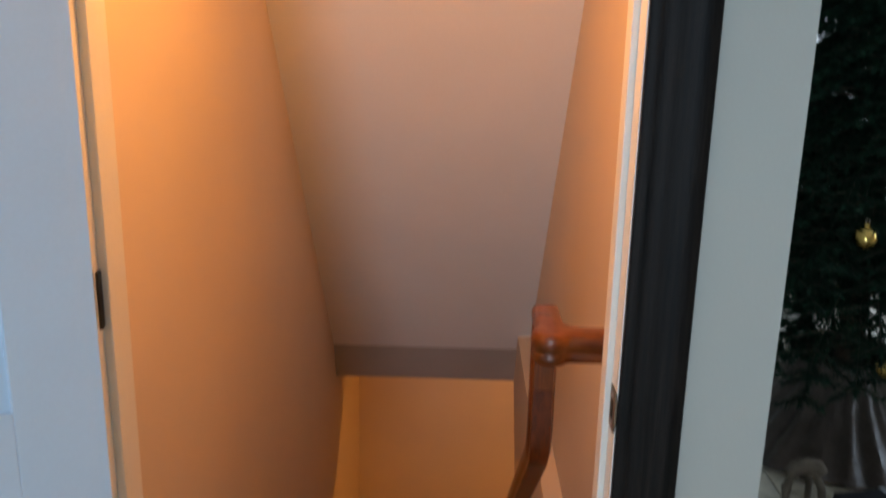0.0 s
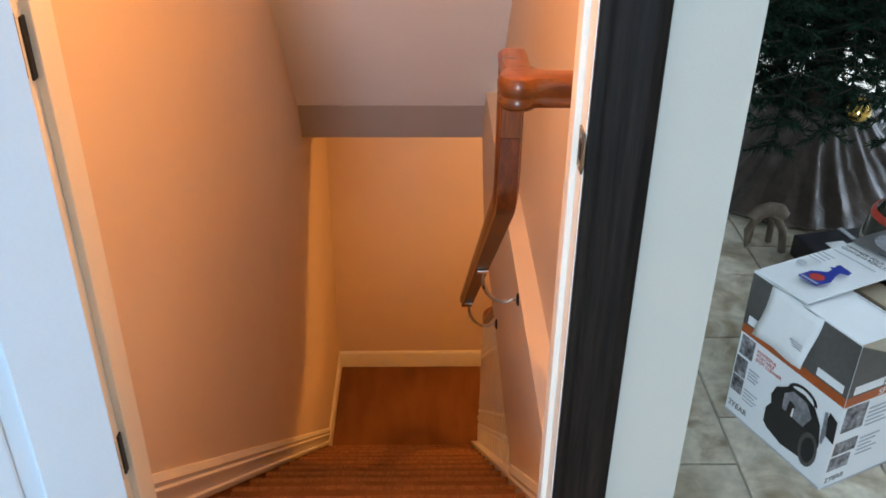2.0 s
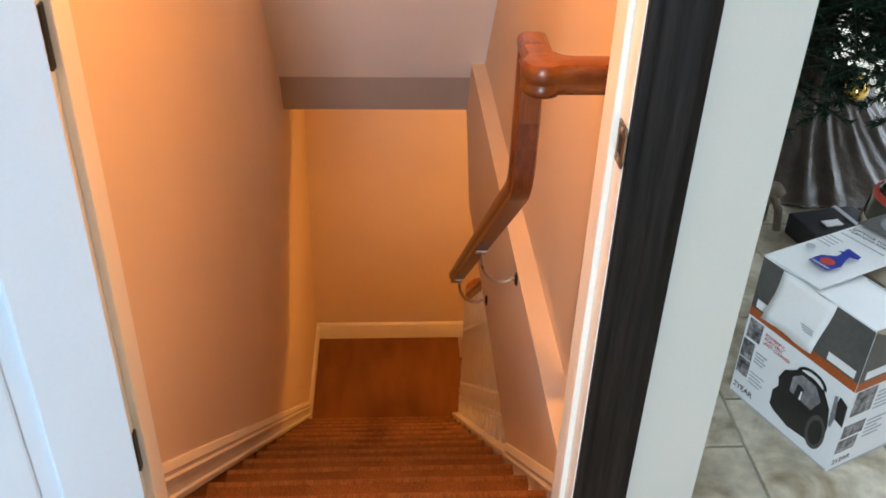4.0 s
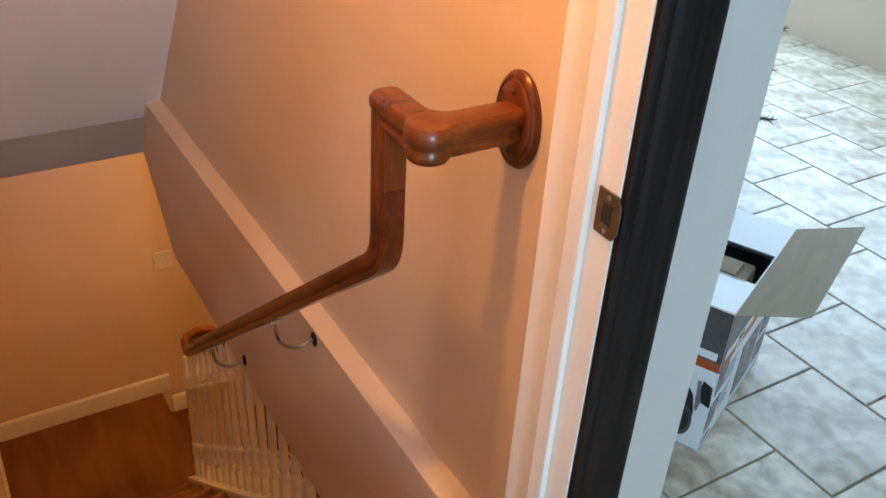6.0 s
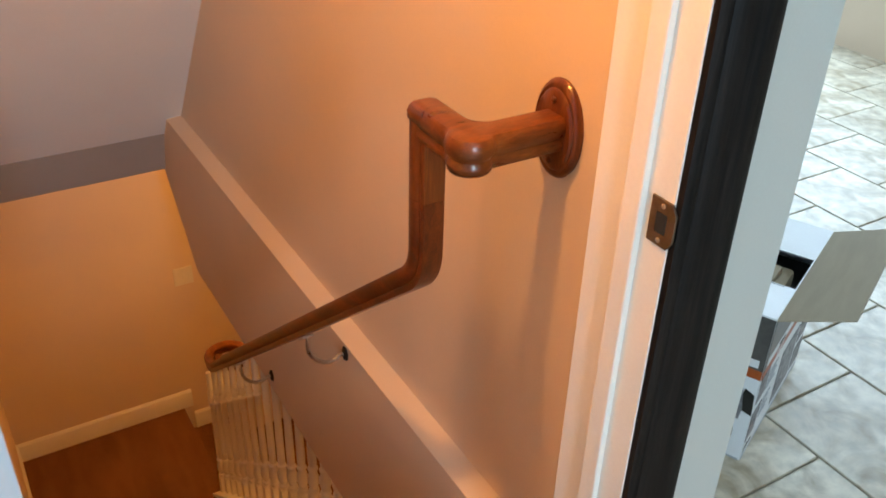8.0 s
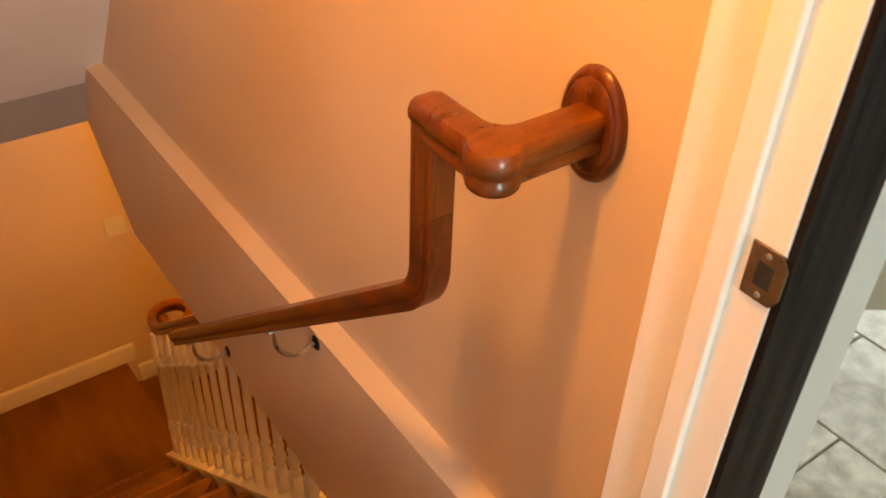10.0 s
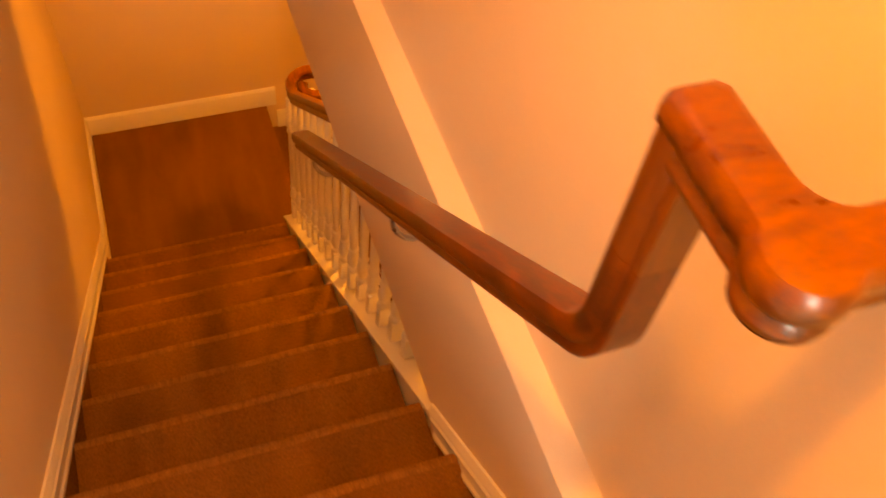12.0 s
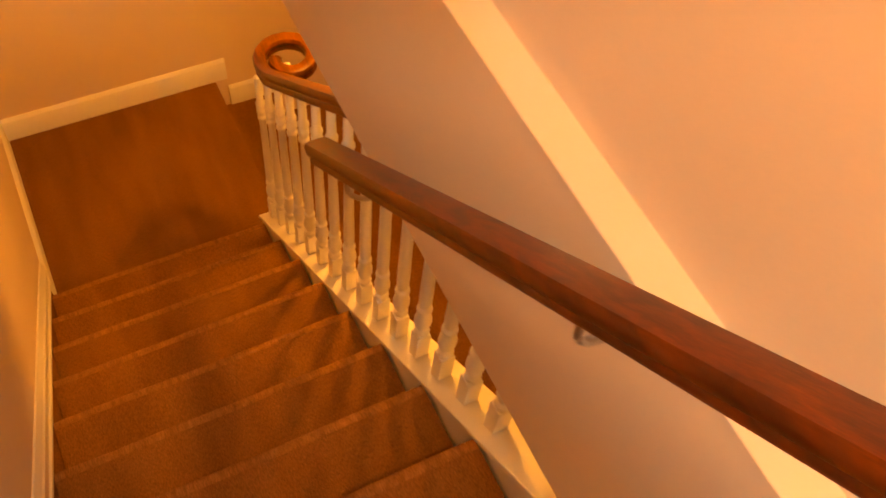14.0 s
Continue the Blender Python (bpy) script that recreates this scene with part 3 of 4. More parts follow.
bm = bmesh.new()
rings = []
for off, z in ((0.013, -0.034), (0.006, -0.0325), (0.003, -0.026), (0.003, -0.020), (0.0065, -0.013), (0.0055, -0.010), (0.0005, -0.003), (0.0, 0.010), (0.002, 0.018), (0.006, 0.0235), (0.013, 0.0255)):
    rings.append([bm.verts.new((XR + u, CY + v, zl + z)) for u, v in turn_outline(off, 0.156, 0.160)])
m = len(rings[0])
for a, b in zip(rings, rings[1:]):
    for k in range(m):
        bm.faces.new((a[k], a[(k + 1) % m], b[(k + 1) % m], b[k]))
bm.faces.new(rings[0][::-1])
bm.faces.new(rings[-1])
part("elbow", local(bm, rail), OAKT, rail, "oak quarter-turn fitting with a swollen rounded corner", True)
bm = lathe([(0.010, -0.041), (0.024, -0.040), (0.032, -0.037), (0.035, -0.033)], 24, (XR, CY, zl))
part("corner_drop", local(bm, rail), OAKT, rail, "rounded drop under the corner", True)
# oval rosette with a moulded rim, screw heads
bm = bmesh.new()
rings = []
for off, sc in ((0.0, 1.0), (0.006, 1.02), (0.012, 0.98), (0.015, 0.90), (0.014, 0.84), (0.018, 0.78), (0.020, 0.5)):
    rings.append([bm.verts.new((XU - off, 0.372 + u * sc, 0.900 + w * sc)) for u, w in ellipse_pts(0.058, 0.084, 36)])
for a, b in zip(rings, rings[1:]):
    for k in range(36):
        bm.faces.new((a[k], a[(k + 1) % 36], b[(k + 1) % 36], b[k]))
bm.faces.new(rings[0][::-1])
bm.faces.new(rings[-1])
part("rosette", local(bm, rail), OAKV, rail, "oval oak wall rosette with a moulded rim", True)
for z in (0.900 + 0.052, 0.900 - 0.052):
    bm = lathe([(0.006, 0), (0.006, 0.003), (0.003, 0.005)], 10)
    bmesh.ops.transform(bm, matrix=pose(XU - 0.018, 0.372, z, 0, -90, 0), verts=bm.verts)
    part("screw_plug", local(bm, rail), OAKV, rail)
for y in (1.110, 1.765):
    zc0 = zrail(y) - 0.068
    pth = [(XR + 0.004, y, zc0 + 0.030)]
    for k in range(9):
        a = math.pi - k * math.pi / 8 * 0.98
        pth.append((XR + 0.004 + 0.045 + 0.045 * math.cos(a), y + 0.01 * k / 8, zc0 - 0.040 * math.sin(a) - 0.075 * k / 8))
    pth.append((XG - 0.004, y + 0.012, zc0 - 0.078))
    brk = part("bracket", local(tube(pth, 0.006, 8), rail), STEEL, rail, "bright steel handrail bracket", True)
    bm = lathe([(0.030, 0), (0.030, 0.003), (0.022, 0.007), (0.010, 0.009)], 18)
    bmesh.ops.transform(bm, matrix=rail.matrix_world.inverted() @ pose(XG, y + 0.012, zc0 - 0.080, 0, -90, 0) @ Matrix.Diagonal((0.78, 0.55, 1, 1)), verts=bm.verts)
    part("wall_plate", bm, BLACKIRON, brk, "dark oval wall plate", True)
    bm = box(-0.014, 0.018, -0.022, 0.022, -0.003, 0.003, 0.002)
    bmesh.ops.transform(bm, matrix=pose(XR, y, zrail(y) - 0.0405, -math.degrees(ang)), verts=bm.verts)
    part("saddle", local(bm, rail), STEEL, brk)

# switch plate on the basement wall
sw = thing("wall_switch", 1.045, YF, -1.55, label="ivory plastic wall switch plate on the beige wall", category="switch")
part("plate", box(-0.058, 0.058, -0.012, 0, -0.06, 0.06, 0.004), PLASTIC, sw)
part("toggle", box(-0.006, 0.006, -0.018, -0.006, -0.012, 0.012, 0.002), PLASTIC, sw)

# ceiling lamp
cl = thing("ceiling_light", 0.40, 0.32, ZCEIL, label="round glass ceiling lamp lit above the head of the stairs", category="lamp")
part("base", lathe([(0.06, -0.03), (0.075, -0.02), (0.075, 0.0)], 24), TRIM, cl)
globe = part("globe", lathe([(0.012, -0.455), (0.05, -0.435), (0.08, -0.39), (0.085, -0.34), (0.06, -0.275), (0.02, -0.25), (0.02, -0.03)], 24), LAMPGLASS, cl, smooth=True)
globe.visible_shadow = False
# out of view, added to block the bulb's light towards the sloped ceiling
shade = lathe([(0.022, -0.30), (0.10, -0.325), (0.135, -0.395), (0.132, -0.396), (0.097, -0.329), (0.022, -0.305)], 32)
part("shade", shade, TRIM, cl, "unseen opaque hood added to keep bulb light off the ceiling", True)

# ---------------------------------------------------------------- carton on the tiles
ux, uy = 0.909, 0.416
carton = thing("cardboard_box", 1.413, 0.255, 0.0, 24.6, label="white and charcoal printed appliance carton with open flaps on tiles", category="box")
CL, CW, CH = 0.452, 0.312, 0.40
t = 0.004
bm = bmesh.new()
outer = [bm.verts.new(q) for q in ((0, 0, 0.0), (CL, 0, 0.0), (CL, CW, 0.0), (0, CW, 0.0), (0, 0, CH), (CL, 0, CH), (CL, CW, CH), (0, CW, CH))]
inner = [bm.verts.new(q) for q in ((t, t, 0.006), (CL - t, t, 0.006), (CL - t, CW - t, 0.006), (t, CW - t, 0.006), (t, t, CH), (CL - t, t, CH), (CL - t, CW - t, CH), (t, CW - t, CH))]
bm.faces.new(outer[3::-1])
bm.faces.new(inner[:4])
for k in range(4):
    q = (k + 1) % 4
    bm.faces.new((outer[k], outer[q], outer[q + 4], outer[k + 4]))
    bm.faces.new((inner[q], inner[k], inner[k + 4], inner[q + 4]))
    bm.faces.new((outer[k + 4], outer[q + 4], inner[q + 4], inner[k + 4]))
part("body", bm, WHITECARD, carton)


def flap(points, material, name="flap", label=""):
    """A folded flap: a bent sheet 3 mm thick through four corners."""
    bm = bmesh.new()
    p = [Vector(q) for q in points]
    nrm = (p[1] - p[0]).cross(p[3] - p[0]).normalized() * 0.0015
    lo = [bm.verts.new(q - nrm) for q in p]
    hi = [bm.verts.new(q + nrm) for q in p]
    bm.faces.new(lo[::-1])
    bm.faces.new(hi)
    for i in range(4):
        j = (i + 1) % 4
        bm.faces.new((lo[i], lo[j], hi[j], hi[i]))
    return part(name, bm, material, carton, label)


flap([(0, 0.002, CH + 0.001), (0.150, 0.004, CH - 0.006), (0.150, CW - 0.004, CH - 0.006), (0, CW - 0.002, CH + 0.001)], WHITECARD)
flap([(CL, 0.002, CH + 0.001), (CL, CW - 0.002, CH + 0.001), (0.296, CW - 0.004, CH - 0.004), (0.296, 0.004, CH - 0.004)], WHITECARD)
top_flap = flap([(0.0, 0.153, CH + 0.010), (CL, 0.153, CH + 0.010), (CL, CW, CH + 0.003), (0.0, CW, CH + 0.003)], WHITECARD, "printed_flap", "white flap printed with a blue spray bottle")
flap([(0, 0, CH), (0, -0.144, CH + 0.062), (CL, -0.144, CH + 0.062), (CL, 0, CH)], CARD, "open_flap", "bare tan cardboard flap folded outwards")
# solid black block inside the carton, up to 9 cm below the rim
part("black_fill", box(0.02, CL - 0.02, 0.02, CW - 0.02, 0.01, CH - 0.09, 0.01), INKBLACK, carton, "solid black block filling the lower part of the carton")
bm = box(0.165, 0.285, 0.035, 0.30, CH - 0.085, CH - 0.035, 0.012)
box(0.19, 0.262, 0.06, 0.30, CH - 0.04, CH - 0.022, 0.01, bm=bm)
part("packing_insert", bm, CARD, carton, "moulded grey-tan packing insert", True)


def flat(name, pts, material, place, parent=carton, depth=0.0012):
    """A printed patch: a polygon in its own plane, laid by the pose."""
    bm = prism(pts, "z", 0, depth)
    bmesh.ops.transform(bm, matrix=place, verts=bm.verts)
    return part(name, bm, material, parent)


def rect(x0, x1, y0, y1):
    return [(x0, y0), (x1, y0), (x1, y1), (x0, y1)]


def writing(text, size, material, place, parent=carton, name="lettering"):
    cu = bpy.data.curves.new("lettering", "FONT")
    cu.body, cu.size, cu.extrude = text, size, 0.0003
    tmp = new("lettering_source", cu)
    me = bpy.data.meshes.new_from_object(tmp.evaluated_get(bpy.context.evaluated_depsgraph_get()))
    bpy.data.objects.remove(tmp)
    bpy.data.curves.remove(cu)
    me.transform(place)
    me.materials.clear()
    me.materials.append(material)
    ob = new(name, me)
    ob.parent = parent
    return ob


# planes of the printed faces: end face (reads from the far corner to the near one), side face, top flap
END = Matrix(((0, 0, -1, -0.0003), (-1, 0, 0, CW), (0, 1, 0, 0), (0, 0, 0, 1)))
SIDE = Matrix(((1, 0, 0, 0), (0, 0, -1, -0.0003), (0, 1, 0, 0), (0, 0, 0, 1)))
TOP = Matrix(((0, 1, 0, 0), (-1, 0, 0, CW), (0, 0, 1, CH + 0.0125), (0, 0, 0, 1))) @ pose(0, 0, 0, 0, -2.5, 0)
up = lambda m, d: m @ Matrix.Translation((0, 0, d))
for face, w in ((END, CW), (SIDE, CL)):
    flat("charcoal_band", rect(0.0005, w - 0.0005, 0.262, 0.399), INKGREY, face)
    flat("orange_stripe", rect(0.0005, w - 0.0005, 0.238, 0.262), INKORANGE, face)
    flat("pale_bar", rect(0.015, 0.065 if face == END else 0.210, 0.268, 0.290), WHITECARD, up(face, 0.001))
    if face == END:
        flat("pale_bar", rect(w - 0.085, w - 0.012, 0.268, 0.288), WHITECARD, up(face, 0.001))
    flat("grey_line", rect(0.004, w - 0.004, 0.0, 0.004), INKTEXT, face)
# photographs and small print on the end face
for x0, x1, y0, y1 in ((0.008, 0.050, 0.178, 0.232), (0.004, 0.040, 0.118, 0.170), (0.004, 0.040, 0.068, 0.114)):
    flat("printed_photo", rect(x0, x1, y0, y1), INKPHOTO, END)
for k in range(4):
    flat("small_print", rect(0.048, 0.082 - 0.006 * (k % 2), 0.152 - 0.009 * k, 0.156 - 0.009 * k), INKTEXT, END)
    flat("small_print", rect(0.046, 0.090 - 0.008 * (k % 2), 0.092 - 0.010 * k, 0.095 - 0.010 * k), INKTEXT, END)
writing("POWERFUL\nPORTABLE\nSPOT CLEANER", 0.012, INKRED, up(END, 0.0005) @ pose(0.060, 0.212, 0))
writing("2YEAR", 0.022, INKGREY, up(END, 0.0005) @ pose(0.006, 0.022, 0))
# the printed machine: body, tank, wheel, handle
machine = [(0.098, 0.060), (0.112, 0.050), (0.160, 0.038), (0.225, 0.046), (0.250, 0.062), (0.256, 0.110), (0.246, 0.158), (0.222, 0.190), (0.190, 0.200), (0.150, 0.198), (0.128, 0.180), (0.112, 0.170), (0.102, 0.142), (0.108, 0.120), (0.096, 0.100)]
END0 = END
END = END0 @ Matrix.Translation((0.024, -0.008, 0)) @ Matrix.Diagonal((1.0, 1.03, 1, 1))
flat("printed_machine", machine, INKBLACK, END)
flat("printed_tank", [(0.140, 0.130), (0.205, 0.124), (0.222, 0.160), (0.200, 0.188), (0.160, 0.190), (0.138, 0.170)], INKSILVER, up(END, 0.0012), depth=0.0006)
flat("printed_window", [(0.152, 0.120), (0.176, 0.116), (0.174, 0.160), (0.156, 0.162)], INKBLACK, up(END, 0.0018), depth=0.0006)
flat("printed_glint", [(0.168, 0.128), (0.174, 0.128), (0.173, 0.152), (0.169, 0.150)], WHITECARD, up(END, 0.0024), depth=0.0004)
flat("printed_wheel", ellipse_pts(0.026, 0.046, 24, 0.232, 0.080), INKGREY, up(END, 0.0012), depth=0.0006)
flat("printed_hub", ellipse_pts(0.018, 0.034, 24, 0.233, 0.080), INKBLACK, up(END, 0.0018), depth=0.0006)
arc = [(0.185 + 0.042 * math.cos(a), 0.192 + 0.026 * math.sin(a)) for a in [math.pi * k / 12 for k in range(13)]]
arc += [(0.185 + 0.034 * math.cos(a), 0.192 + 0.019 * math.sin(a)) for a in [math.pi * (12 - k) / 12 for k in range(13)]]
flat("printed_handle", arc, INKBLACK, END)
flat("printed_tool", [(0.252, 0.150), (0.288, 0.140), (0.284, 0.196), (0.262, 0.206)], INKBLACK, END)
flat("printed_hose", [(0.250, 0.200), (0.257, 0.204), (0.266, 0.150), (0.262, 0.120), (0.256, 0.120)], INKSILVER, up(END, 0.0012), depth=0.0006)
END = END0
# side face
for x0, x1, y0, y1 in ((0.012, 0.075, 0.162, 0.232), (0.008, 0.075, 0.098, 0.134), (0.006, 0.066, 0.052, 0.090), (0.20, 0.34, 0.03, 0.19), (0.36, 0.44, 0.12, 0.22), (0.36, 0.44, 0.03, 0.10)):
    flat("printed_photo", rect(x0, x1, y0, y1), INKPHOTO, SIDE)
for k in range(5):
    flat("small_print", rect(0.085, 0.150 - 0.01 * (k % 2), 0.205 - 0.012 * k, 0.209 - 0.012 * k), INKTEXT, SIDE)
    flat("small_print", rect(0.085, 0.145 - 0.01 * (k % 3), 0.120 - 0.012 * k, 0.124 - 0.012 * k), INKTEXT, SIDE)
writing("2YEAR", 0.020, INKGREY, up(SIDE, 0.0005) @ pose(0.008, 0.018, 0))
writing("PRO", 0.022, INKBLACK, up(SIDE, 0.0025) @ pose(0.100, 0.2695, 0))
writing("SPOT", 0.024, WHITECARD, up(SIDE, 0.0015) @ pose(0.096, 0.2415, 0))
# top flap: lettering, bottle, round mark and the charcoal end with a red mark
flat("charcoal_panel", rect(0.001, 0.152, 0.300, CL - 0.002), INKGREY, TOP)
flat("silver_glow", ellipse_pts(0.062, 0.050, 28, 0.080, 0.372), INKSILVER, up(TOP, 0.0012), depth=0.0004)
flat("red_mark", [(0.055, 0.362), (0.100, 0.362), (0.112, 0.386), (0.090, 0.376), (0.062, 0.380)], INKRED, up(TOP, 0.0016), depth=0.0004)
writing("OPTIMIZE YOUR\nCLEANING RESULTS", 0.0145, INKBLACK, up(TOP, 0.0005) @ pose(0.016, 0.262, 0))
flat("small_print", rect(0.018, 0.138, 0.222, 0.226), INKTEXT, TOP)
flat("round_mark", ellipse_pts(0.011, 0.011, 18, 0.028, 0.112), INKTEXT, TOP)
for k in range(4):
    flat("small_print", rect(0.012, 0.050, 0.190 - 0.014 * k, 0.193 - 0.014 * k), INKTEXT, TOP)
bottle = [(0.070, 0.060), (0.122, 0.060), (0.126, 0.100), (0.112, 0.128), (0.106, 0.150), (0.122, 0.158), (0.118, 0.172), (0.080, 0.178), (0.078, 0.166), (0.084, 0.160), (0.076, 0.150), (0.086, 0.148), (0.090, 0.128), (0.068, 0.100)]
flat("printed_bottle", bottle, INKBLUE, TOP)
flat("bottle_label", ellipse_pts(0.017, 0.016, 18, 0.096, 0.090), INKRED, up(TOP, 0.0012), depth=0.0004)
flat("bottle_foot", rect(0.074, 0.120, 0.064, 0.070), INKTEXT, up(TOP, 0.0012), depth=0.0004)
for k in range(2):
    flat("small_print", rect(0.170 + 0.02 * k, 0.285, 0.140 - 0.10 * k, 0.1425 - 0.10 * k), INKTEXT, Matrix.Translation((0, 0, -0.014)) @ TOP @ pose(0, 0, -0.0005, 0, 2.5, 0))
# sheet of paper taped over the end face, standing a little off
sheet = thing("paper_sheet", 1.413, 0.255, 0.0, 24.6, label="blank white sheet of paper hanging down the end of the carton", category="paper")
bm = bmesh.new()
cols = 7
grid = [[bm.verts.new((-0.004 - 0.010 * (1 - r / 6) ** 2 - 0.003 * math.sin(c * 1.1 + r), 0.098 + 0.148 * c / cols + 0.020 * (1 - r / 6), 0.262 + 0.140 * r / 6 - 0.012 * (1 - c / cols) * (r / 6) ** 2 * 0)) for c in range(cols + 1)] for r in range(7)]
for r in range(6):
    for c in range(cols):
        bm.faces.new((grid[r][c], grid[r][c + 1], grid[r + 1][c + 1], grid[r + 1][c]))
sh = part("page", bm, PAPER, sheet, smooth=True)
mod = sh.modifiers.new("thickness", "SOLIDIFY")
mod.thickness = 0.0006
for k in range(3):
    part("faint_print", box(-0.0185, -0.0165, 0.125, 0.160 - 0.004 * k, 0.318 - 0.006 * k, 0.3195 - 0.006 * k), INKTEXT, sheet)

# glossy dark tin behind the carton
tin = thing("gift_tin", 1.80, 0.83, 0.0, label="glossy dark olive rounded tin behind the carton, glints put in as rings", category="tin")
part("body", lathe([(0.08, 0), (0.105, 0.02), (0.115, 0.10), (0.118, 0.30), (0.108, 0.38), (0.07, 0.430), (0.02, 0.448)], 28), BLACKGLOSS, tin, smooth=True)
# two added rings, steel and red, imitate the glints on the gloss
part("band", lathe([(0.1170, 0.300), (0.1190, 0.304), (0.1185, 0.316), (0.1160, 0.320)], 28), STEEL, tin, "bright metal ring put in for the white glints", True)
part("stripe", lathe([(0.1080, 0.380), (0.1050, 0.388), (0.0985, 0.396), (0.0960, 0.395)], 28), INKRED, tin, "red ring put in for the red glints at the shoulder", True)
part("cap", lathe([(0.016, 0.446), (0.018, 0.452), (0.012, 0.458), (0.004, 0.459)], 16), BLACKGLOSS, tin, smooth=True)

# ---------------------------------------------------------------- Christmas tree
TX, TY = 2.00, 1.95
tree = thing("christmas_tree", TX, TY, 0, label="dark green fir Christmas tree with low branches on a stand", category="tree")
part("trunk", lathe([(0.055, 0.0), (0.050, 0.3), (0.035, 1.2), (0.012, 2.15)], 12), BARK, tree, smooth=True)
rng = random.Random(7)
vs, fs = [], []
bv, bf = [], []


def needle_spray(p, q, length, count):
    """Needles round a twig from p to q."""
    d = (q - p).normalized()
    a = d.orthogonal().normalized()
    c = d.cross(a)
    for k in range(count):
        t = (k + rng.random()) / count
        w = rng.random() * 2 * math.pi
        out = a * math.cos(w) + c * math.sin(w)
        tip = (out * 0.85 + d * 0.75).normalized() * length * (0.7 + 0.5 * rng.random())
        o = p.lerp(q, t)
        s = d.cross(tip).normalized() * 0.0030
        i = len(vs)
        vs.extend((o - s, o + s, o + tip))
        fs.append((i, i + 1, i + 2))


def twig(p, q, r):
    i = len(bv)
    d = (q - p).normalized()
    a = d.orthogonal().normalized()
    c = d.cross(a)
    for w in range(3):
        o = a * math.cos(w * 2.094) + c * math.sin(w * 2.094)
        bv.extend((p + o * r, q + o * r * 0.4))
    for w in range(3):
        x, y = i + 2 * w, i + 2 * ((w + 1) % 3)
        bf.append((x, y, y + 1, x + 1))


for n in range(640):
    h = 0.47 + 1.63 * (n / 640) ** 1.15
    az = n * 2.39996 + rng.uniform(-0.25, 0.25)
    reach = (0.92 * (1 - (h - 0.3) / 1.95) + 0.08) * (rng.uniform(0.74, 1.06) if n % 3 else rng.uniform(0.35, 0.7))
    root = Vector((0, 0, h))
    out = Vector((math.cos(az), math.sin(az), 0))
    sag = 0.03 + 0.09 * rng.random()
    last = root
    pts = [root + out * reach * u + Vector((0, 0, reach * (0.30 * u - (0.30 + sag) * u * u))) for u in (0.25, 0.45, 0.62, 0.78, 0.9, 1.0)]
    for k, p in enumerate(pts):
        twig(last, p, 0.007 * (1 - k / 8))
        if k:
            needle_spray(last, p, 0.032, 44)
            for sgn in (-1, 1):
                side = (Vector((-out.y, out.x, 0)) * sgn * 0.8 + out * 0.7 + Vector((0, 0, rng.uniform(-0.35, 0.2)))).normalized()
                q = p + side * reach * 0.24 * (1.15 - k / 7) * rng.uniform(0.7, 1.2)
                twig(p, q, 0.003)
                needle_spray(p, q, 0.030, 56)
        last = p
    needle_spray(last, last + out * 0.05 + Vector((0, 0, -0.01)), 0.022, 20)
me = bpy.data.meshes.new("crown")
me.from_pydata([tuple(v) for v in vs], [], fs)
me.materials.append(NEEDLE)
crown = new("crown", me)
crown.parent = tree
me = bpy.data.meshes.new("branchwork")
me.from_pydata([tuple(v) for v in bv], [], bf)
me.materials.append(BARK)
limbs = new("branchwork", me)
tagged(limbs, kind="stuff")
limbs.parent = tree
part("stand", lathe([(0.20, 0), (0.20, 0.015), (0.10, 0.03), (0.09, 0.16), (0.07, 0.17)], 20), BLACKIRON, tree, smooth=True)

# satin skirt: gathered cloth with uneven folds
skirt = bmesh.new()
ringn, rows_ = 260, 26
rings = []
for r in range(rows_):
    u = r / (rows_ - 1)
    ring = []
    for k in range(ringn):
        a = 2 * math.pi * k / ringn
        fold = math.sin(a * 23 + 2.1 * math.sin(a * 3)) + 0.6 * math.sin(a * 37 + 1.3)
        rad = 0.20 + 0.34 * u ** 1.3 + 0.011 * u * fold + 0.05 * u * noise.noise(Vector((math.cos(a) * 2, math.sin(a) * 2, 3)))
        zz = 0.006 + 0.285 * (1 - u) ** 1.25 + 0.012 * (1 - u) * fold * 0.5 + 0.010 * (0.5 + 0.5 * fold) * u * 0.6
        cr = noise.noise(Vector((math.cos(a) * 9, math.sin(a) * 9, u * 6))) + 0.6 * noise.noise(Vector((math.cos(a) * 21, math.sin(a) * 21, u * 15)))
        rad += 0.010 * cr * min(1, 3 * u)
        zz += 0.012 * abs(cr) * u
        ring.append(skirt.verts.new((rad * math.cos(a), rad * math.sin(a), zz)))
    rings.append(ring)
for a, q in zip(rings, rings[1:]):
    for k in range(ringn):
        skirt.faces.new((a[k], a[(k + 1) % ringn], q[(k + 1) % ringn], q[k]))
hem_line = [v.co[:] for v in rings[-1]]
sk = part("tree_skirt", skirt, SATIN, smooth=True)
sk.location = (TX, TY, 0)
rim = [(v[0], v[1], v[2]) for v in hem_line]
part("hem", tube(rim + rim[:1], 0.005, 6), SATIN, sk, "rolled satin hem", True)
tagged(sk, "shiny taupe satin tree skirt gathered in folds on the tiles", "tree skirt")
sk.modifiers.new("thickness", "SOLIDIFY").thickness = 0.003


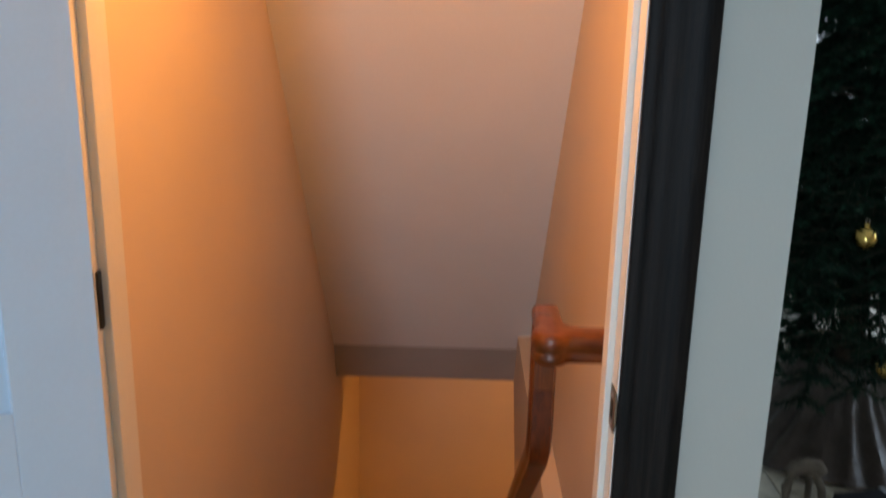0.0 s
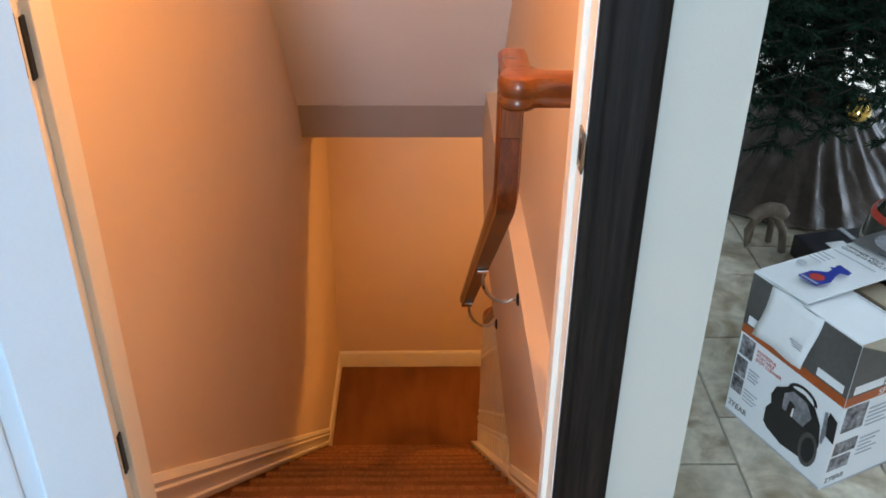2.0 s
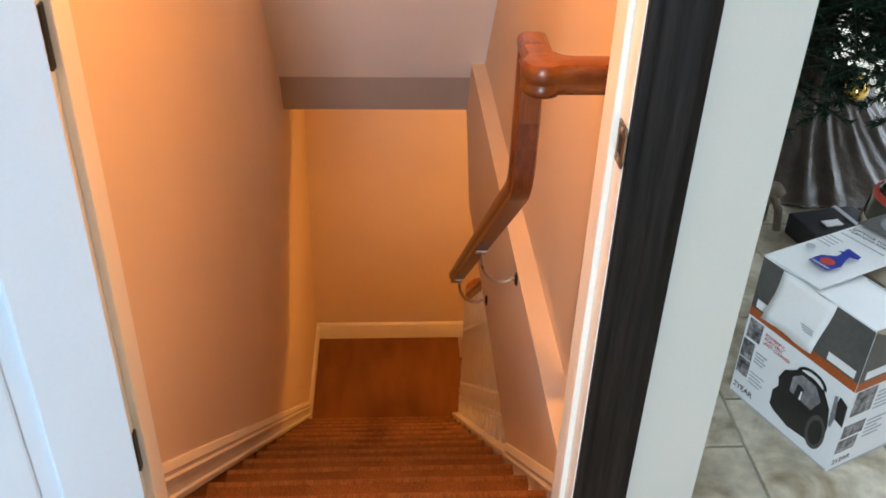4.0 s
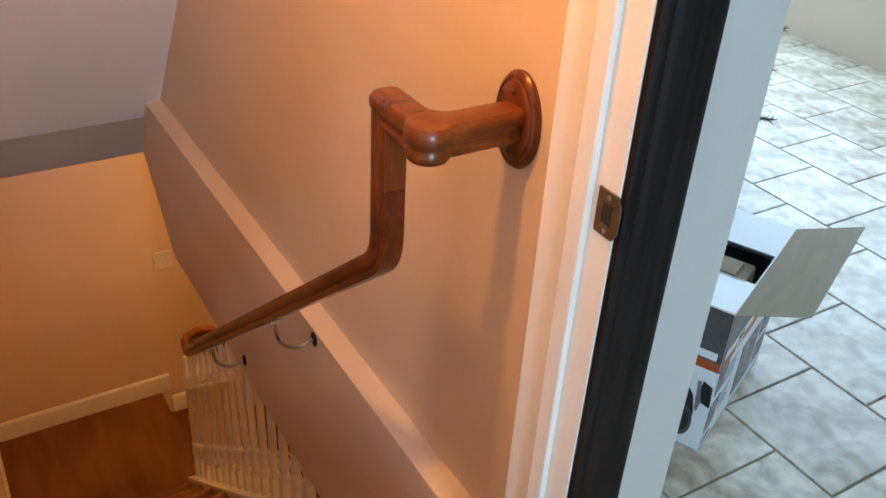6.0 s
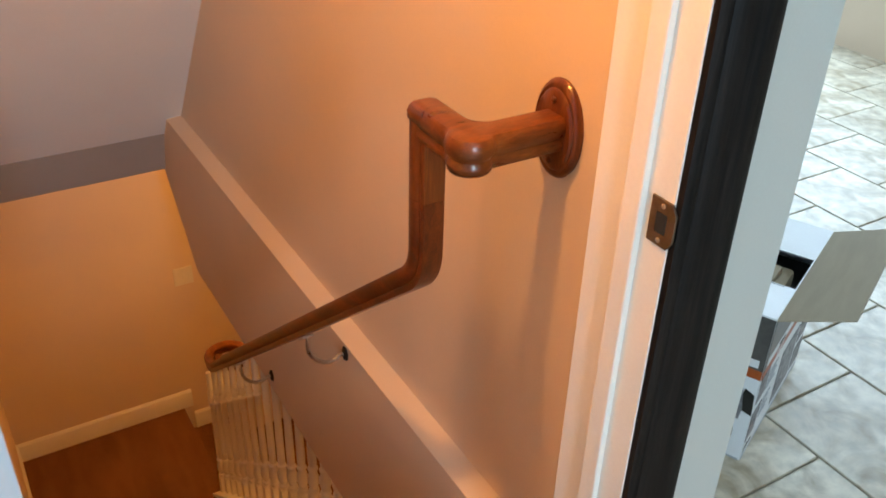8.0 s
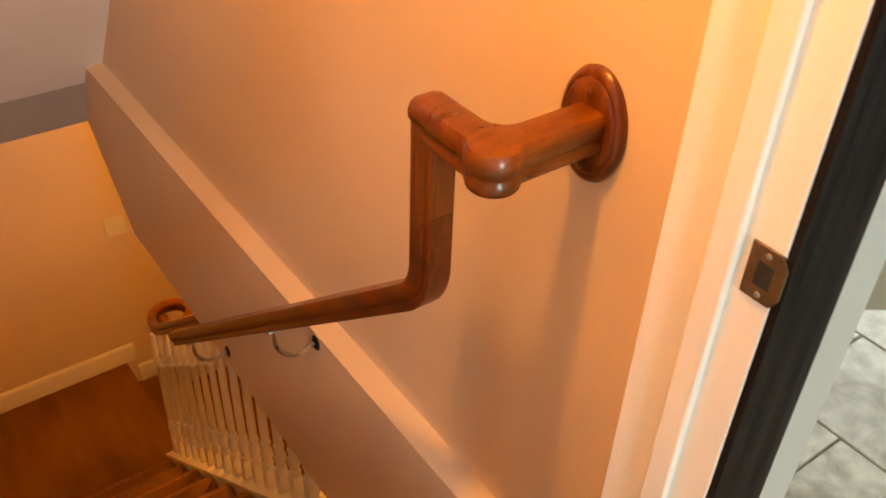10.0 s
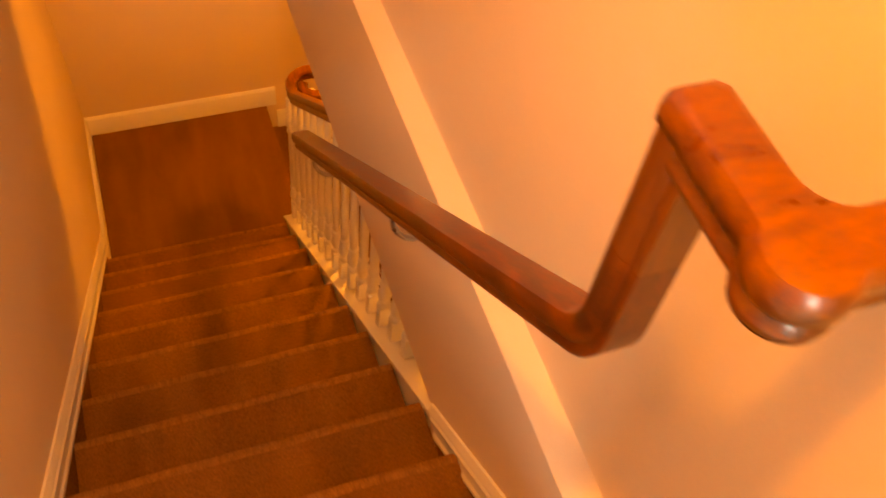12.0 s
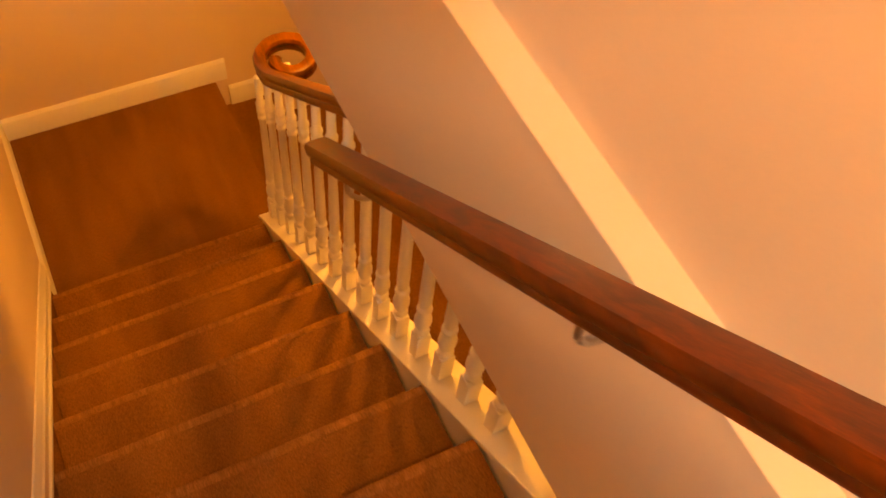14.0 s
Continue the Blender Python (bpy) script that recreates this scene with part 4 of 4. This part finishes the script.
def bauble(x, y, z, r, material, label):
    ob = thing("bauble", x, y, z, label=label, category="ornament", group="ornaments on the tree")
    prof = [(r * math.sin(math.pi * k / 14) + 0.0004, -r * math.cos(math.pi * k / 14)) for k in range(15)]
    part("ball", lathe(prof, 24), material, ob, smooth=True)
    part("cap", lathe([(0.009, r - 0.003), (0.009, r + 0.010), (0.004, r + 0.012)], 12), GOLD, ob, "gold cap", True)
    loop = [(0.006 * math.cos(a), 0, r + 0.016 + 0.008 * math.sin(a)) for a in [2 * math.pi * k / 10 for k in range(10)]]
    part("hook", sweep(loop, [(0.001, 0.001), (-0.001, 0.001), (-0.001, -0.001), (0.001, -0.001)], (0, 1, 0), close=True), STEEL, ob)
    return ob


bauble(1.86, 1.37, 0.46, 0.036, GOLD, "shiny gold glass bauble hanging on the fir tree")
bauble(1.72, 1.35, 0.88, 0.034, GOLD, "shiny gold glass bauble high in the fir tree")
bauble(2.42, 1.30, 0.52, 0.036, GOLD, "shiny gold glass bauble at a branch tip")
bauble(2.55, 1.40, 0.50, 0.034, INKRED, "red glass bauble at a branch tip")
flake = thing("snowflake_ornament", 2.02, 1.38, 0.63, label="glittering silver snowflake ornament on the fir tree", category="ornament")
for k in range(6):
    a = k * math.pi / 3
    bm = bmesh.new()
    d = Vector((math.cos(a), -0.3 * math.cos(a), math.sin(a)))
    tube([d * 0.004, d * 0.075], 0.004, 6, bm)
    for u in (0.035, 0.055):
        for s in (-0.7, 0.7):
            e = Vector((math.cos(a + s), -0.3 * math.cos(a + s), math.sin(a + s)))
            tube([d * u, d * u + e * 0.026], 0.003, 6, bm)
    part("arm", bm, SILVER, flake)

# things under the tree
felt = bmesh.new()
tube([(-0.055, 0, 0.012), (-0.055, 0.0, 0.08), (-0.035, 0.0, 0.125), (0.0, 0.01, 0.14), (0.035, 0.0, 0.125), (0.055, -0.01, 0.08), (0.060, -0.02, 0.012)], 0.013, 10, felt)
tube([(-0.030, 0.045, 0.012), (-0.028, 0.040, 0.08), (-0.012, 0.022, 0.135)], 0.011, 10, felt)
tube([(0.040, 0.050, 0.012), (0.034, 0.040, 0.08), (0.012, 0.022, 0.135)], 0.011, 10, felt)
tube([(-0.046, 0.004, 0.118), (-0.025, 0.010, 0.142), (0.010, 0.014, 0.150), (0.040, 0.012, 0.146), (0.052, 0.008, 0.128)], 0.024, 12, felt)
ob = tagged(part("felt_figure", felt, TANPLUSH, smooth=True), "tan felt figure with long legs under the tree", "decoration")
ob.location = (1.62, 1.30, 0.0)
gift = thing("gift_box", 1.84, 1.24, 0.0, 12, label="dark wrapped gift box with a pale tag under the tree", category="gift")
part("wrap", box(-0.12, 0.12, -0.07, 0.07, 0.002, 0.075, 0.006), DARKGIFT, gift)
part("tag", box(-0.055, 0.005, -0.040, -0.006, 0.076, 0.080, 0.001), PAPER, gift, "pale paper tag")
part("ribbon", box(0.040, 0.058, -0.073, 0.073, 0.0, 0.0785, 0.002), INKTEXT, gift, "grey ribbon")

# ---------------------------------------------------------------- floor tiles
TS, GAP = 0.3325, 0.006
proto = {}
REST = []


def tile_mesh(w, d, key):
    if key not in proto:
        bm = box(0, w, 0, d, -0.0085, 0.0, 0.0022, segs=1)
        me = bpy.data.meshes.new("tile")
        bm.to_mesh(me)
        bm.free()
        me.materials.append(TILE)
        proto[key] = me
    return proto[key]


def lay(x0, x1, y0, y1, keep):
    """One tile of the half-bond grid, cut to the room."""
    if x1 - x0 < 0.03 or y1 - y0 < 0.03:
        return
    ob = new("tile", tile_mesh(x1 - x0, y1 - y0, (round(x1 - x0, 3), round(y1 - y0, 3))))
    ob.parent = keep
    ob.location = (x0, y0, 0.0)


for c in range(-13, 12):
    a = 1.588 + TS * c + GAP / 2
    b = a + TS - GAP
    for r in range(-13, 15):
        y0 = (0.340 if c % 2 == 0 else 0.170) + TS * r + GAP / 2
        y1 = y0 + TS - GAP
        for lx0, lx1, ly0, ly1 in ((XC + 0.006, 4.1, 0.0, 4.5), (-2.6, 4.1, -3.6, 0.0)):
            ax, bx, ay, by = max(a, lx0), min(b, lx1), max(y0, ly0), min(y1, ly1)
            if ly0 == 0.0 and y0 < 0 < y1:
                ay = y0
            if ly1 == 0.0 and y0 < 0 < y1:
                if a >= XC:
                    continue
                by = min(y1, -0.003)
            if bx - ax > 0.03 and by - ay > 0.03 and (1.0 < ax < 4.6 and -0.9 < ay < 3.4):
                lay(ax, bx, ay, by, floor)
            elif bx - ax > 0.03 and by - ay > 0.03:
                REST.append((ax, bx, ay, by))
bm = bmesh.new()
tv, tf = [], []
for ax, bx, ay, by in REST:
    i = len(tv)
    tv += [(ax, ay, -0.0085), (bx, ay, -0.0085), (bx, by, -0.0085), (ax, by, -0.0085), (ax + 0.002, ay + 0.002, 0), (bx - 0.002, ay + 0.002, 0), (bx - 0.002, by - 0.002, 0), (ax + 0.002, by - 0.002, 0)]
    tf += [(i + 4, i + 5, i + 6, i + 7)] + [(i + k, i + (k + 1) % 4, i + 4 + (k + 1) % 4, i + 4 + k) for k in range(4)]
bm.free()
me = bpy.data.meshes.new("tiles")
me.from_pydata(tv, [], tf)
me.materials.append(TILE)
rest = tagged(new("tiles", me), kind="stuff")
rest.parent = floor
structure("trim_threshold", box(-0.02, 0.76, -0.003, YD + 0.004, -0.006, 0.006, 0.003), DARKWOOD, "dark wooden threshold in the doorway", "threshold")
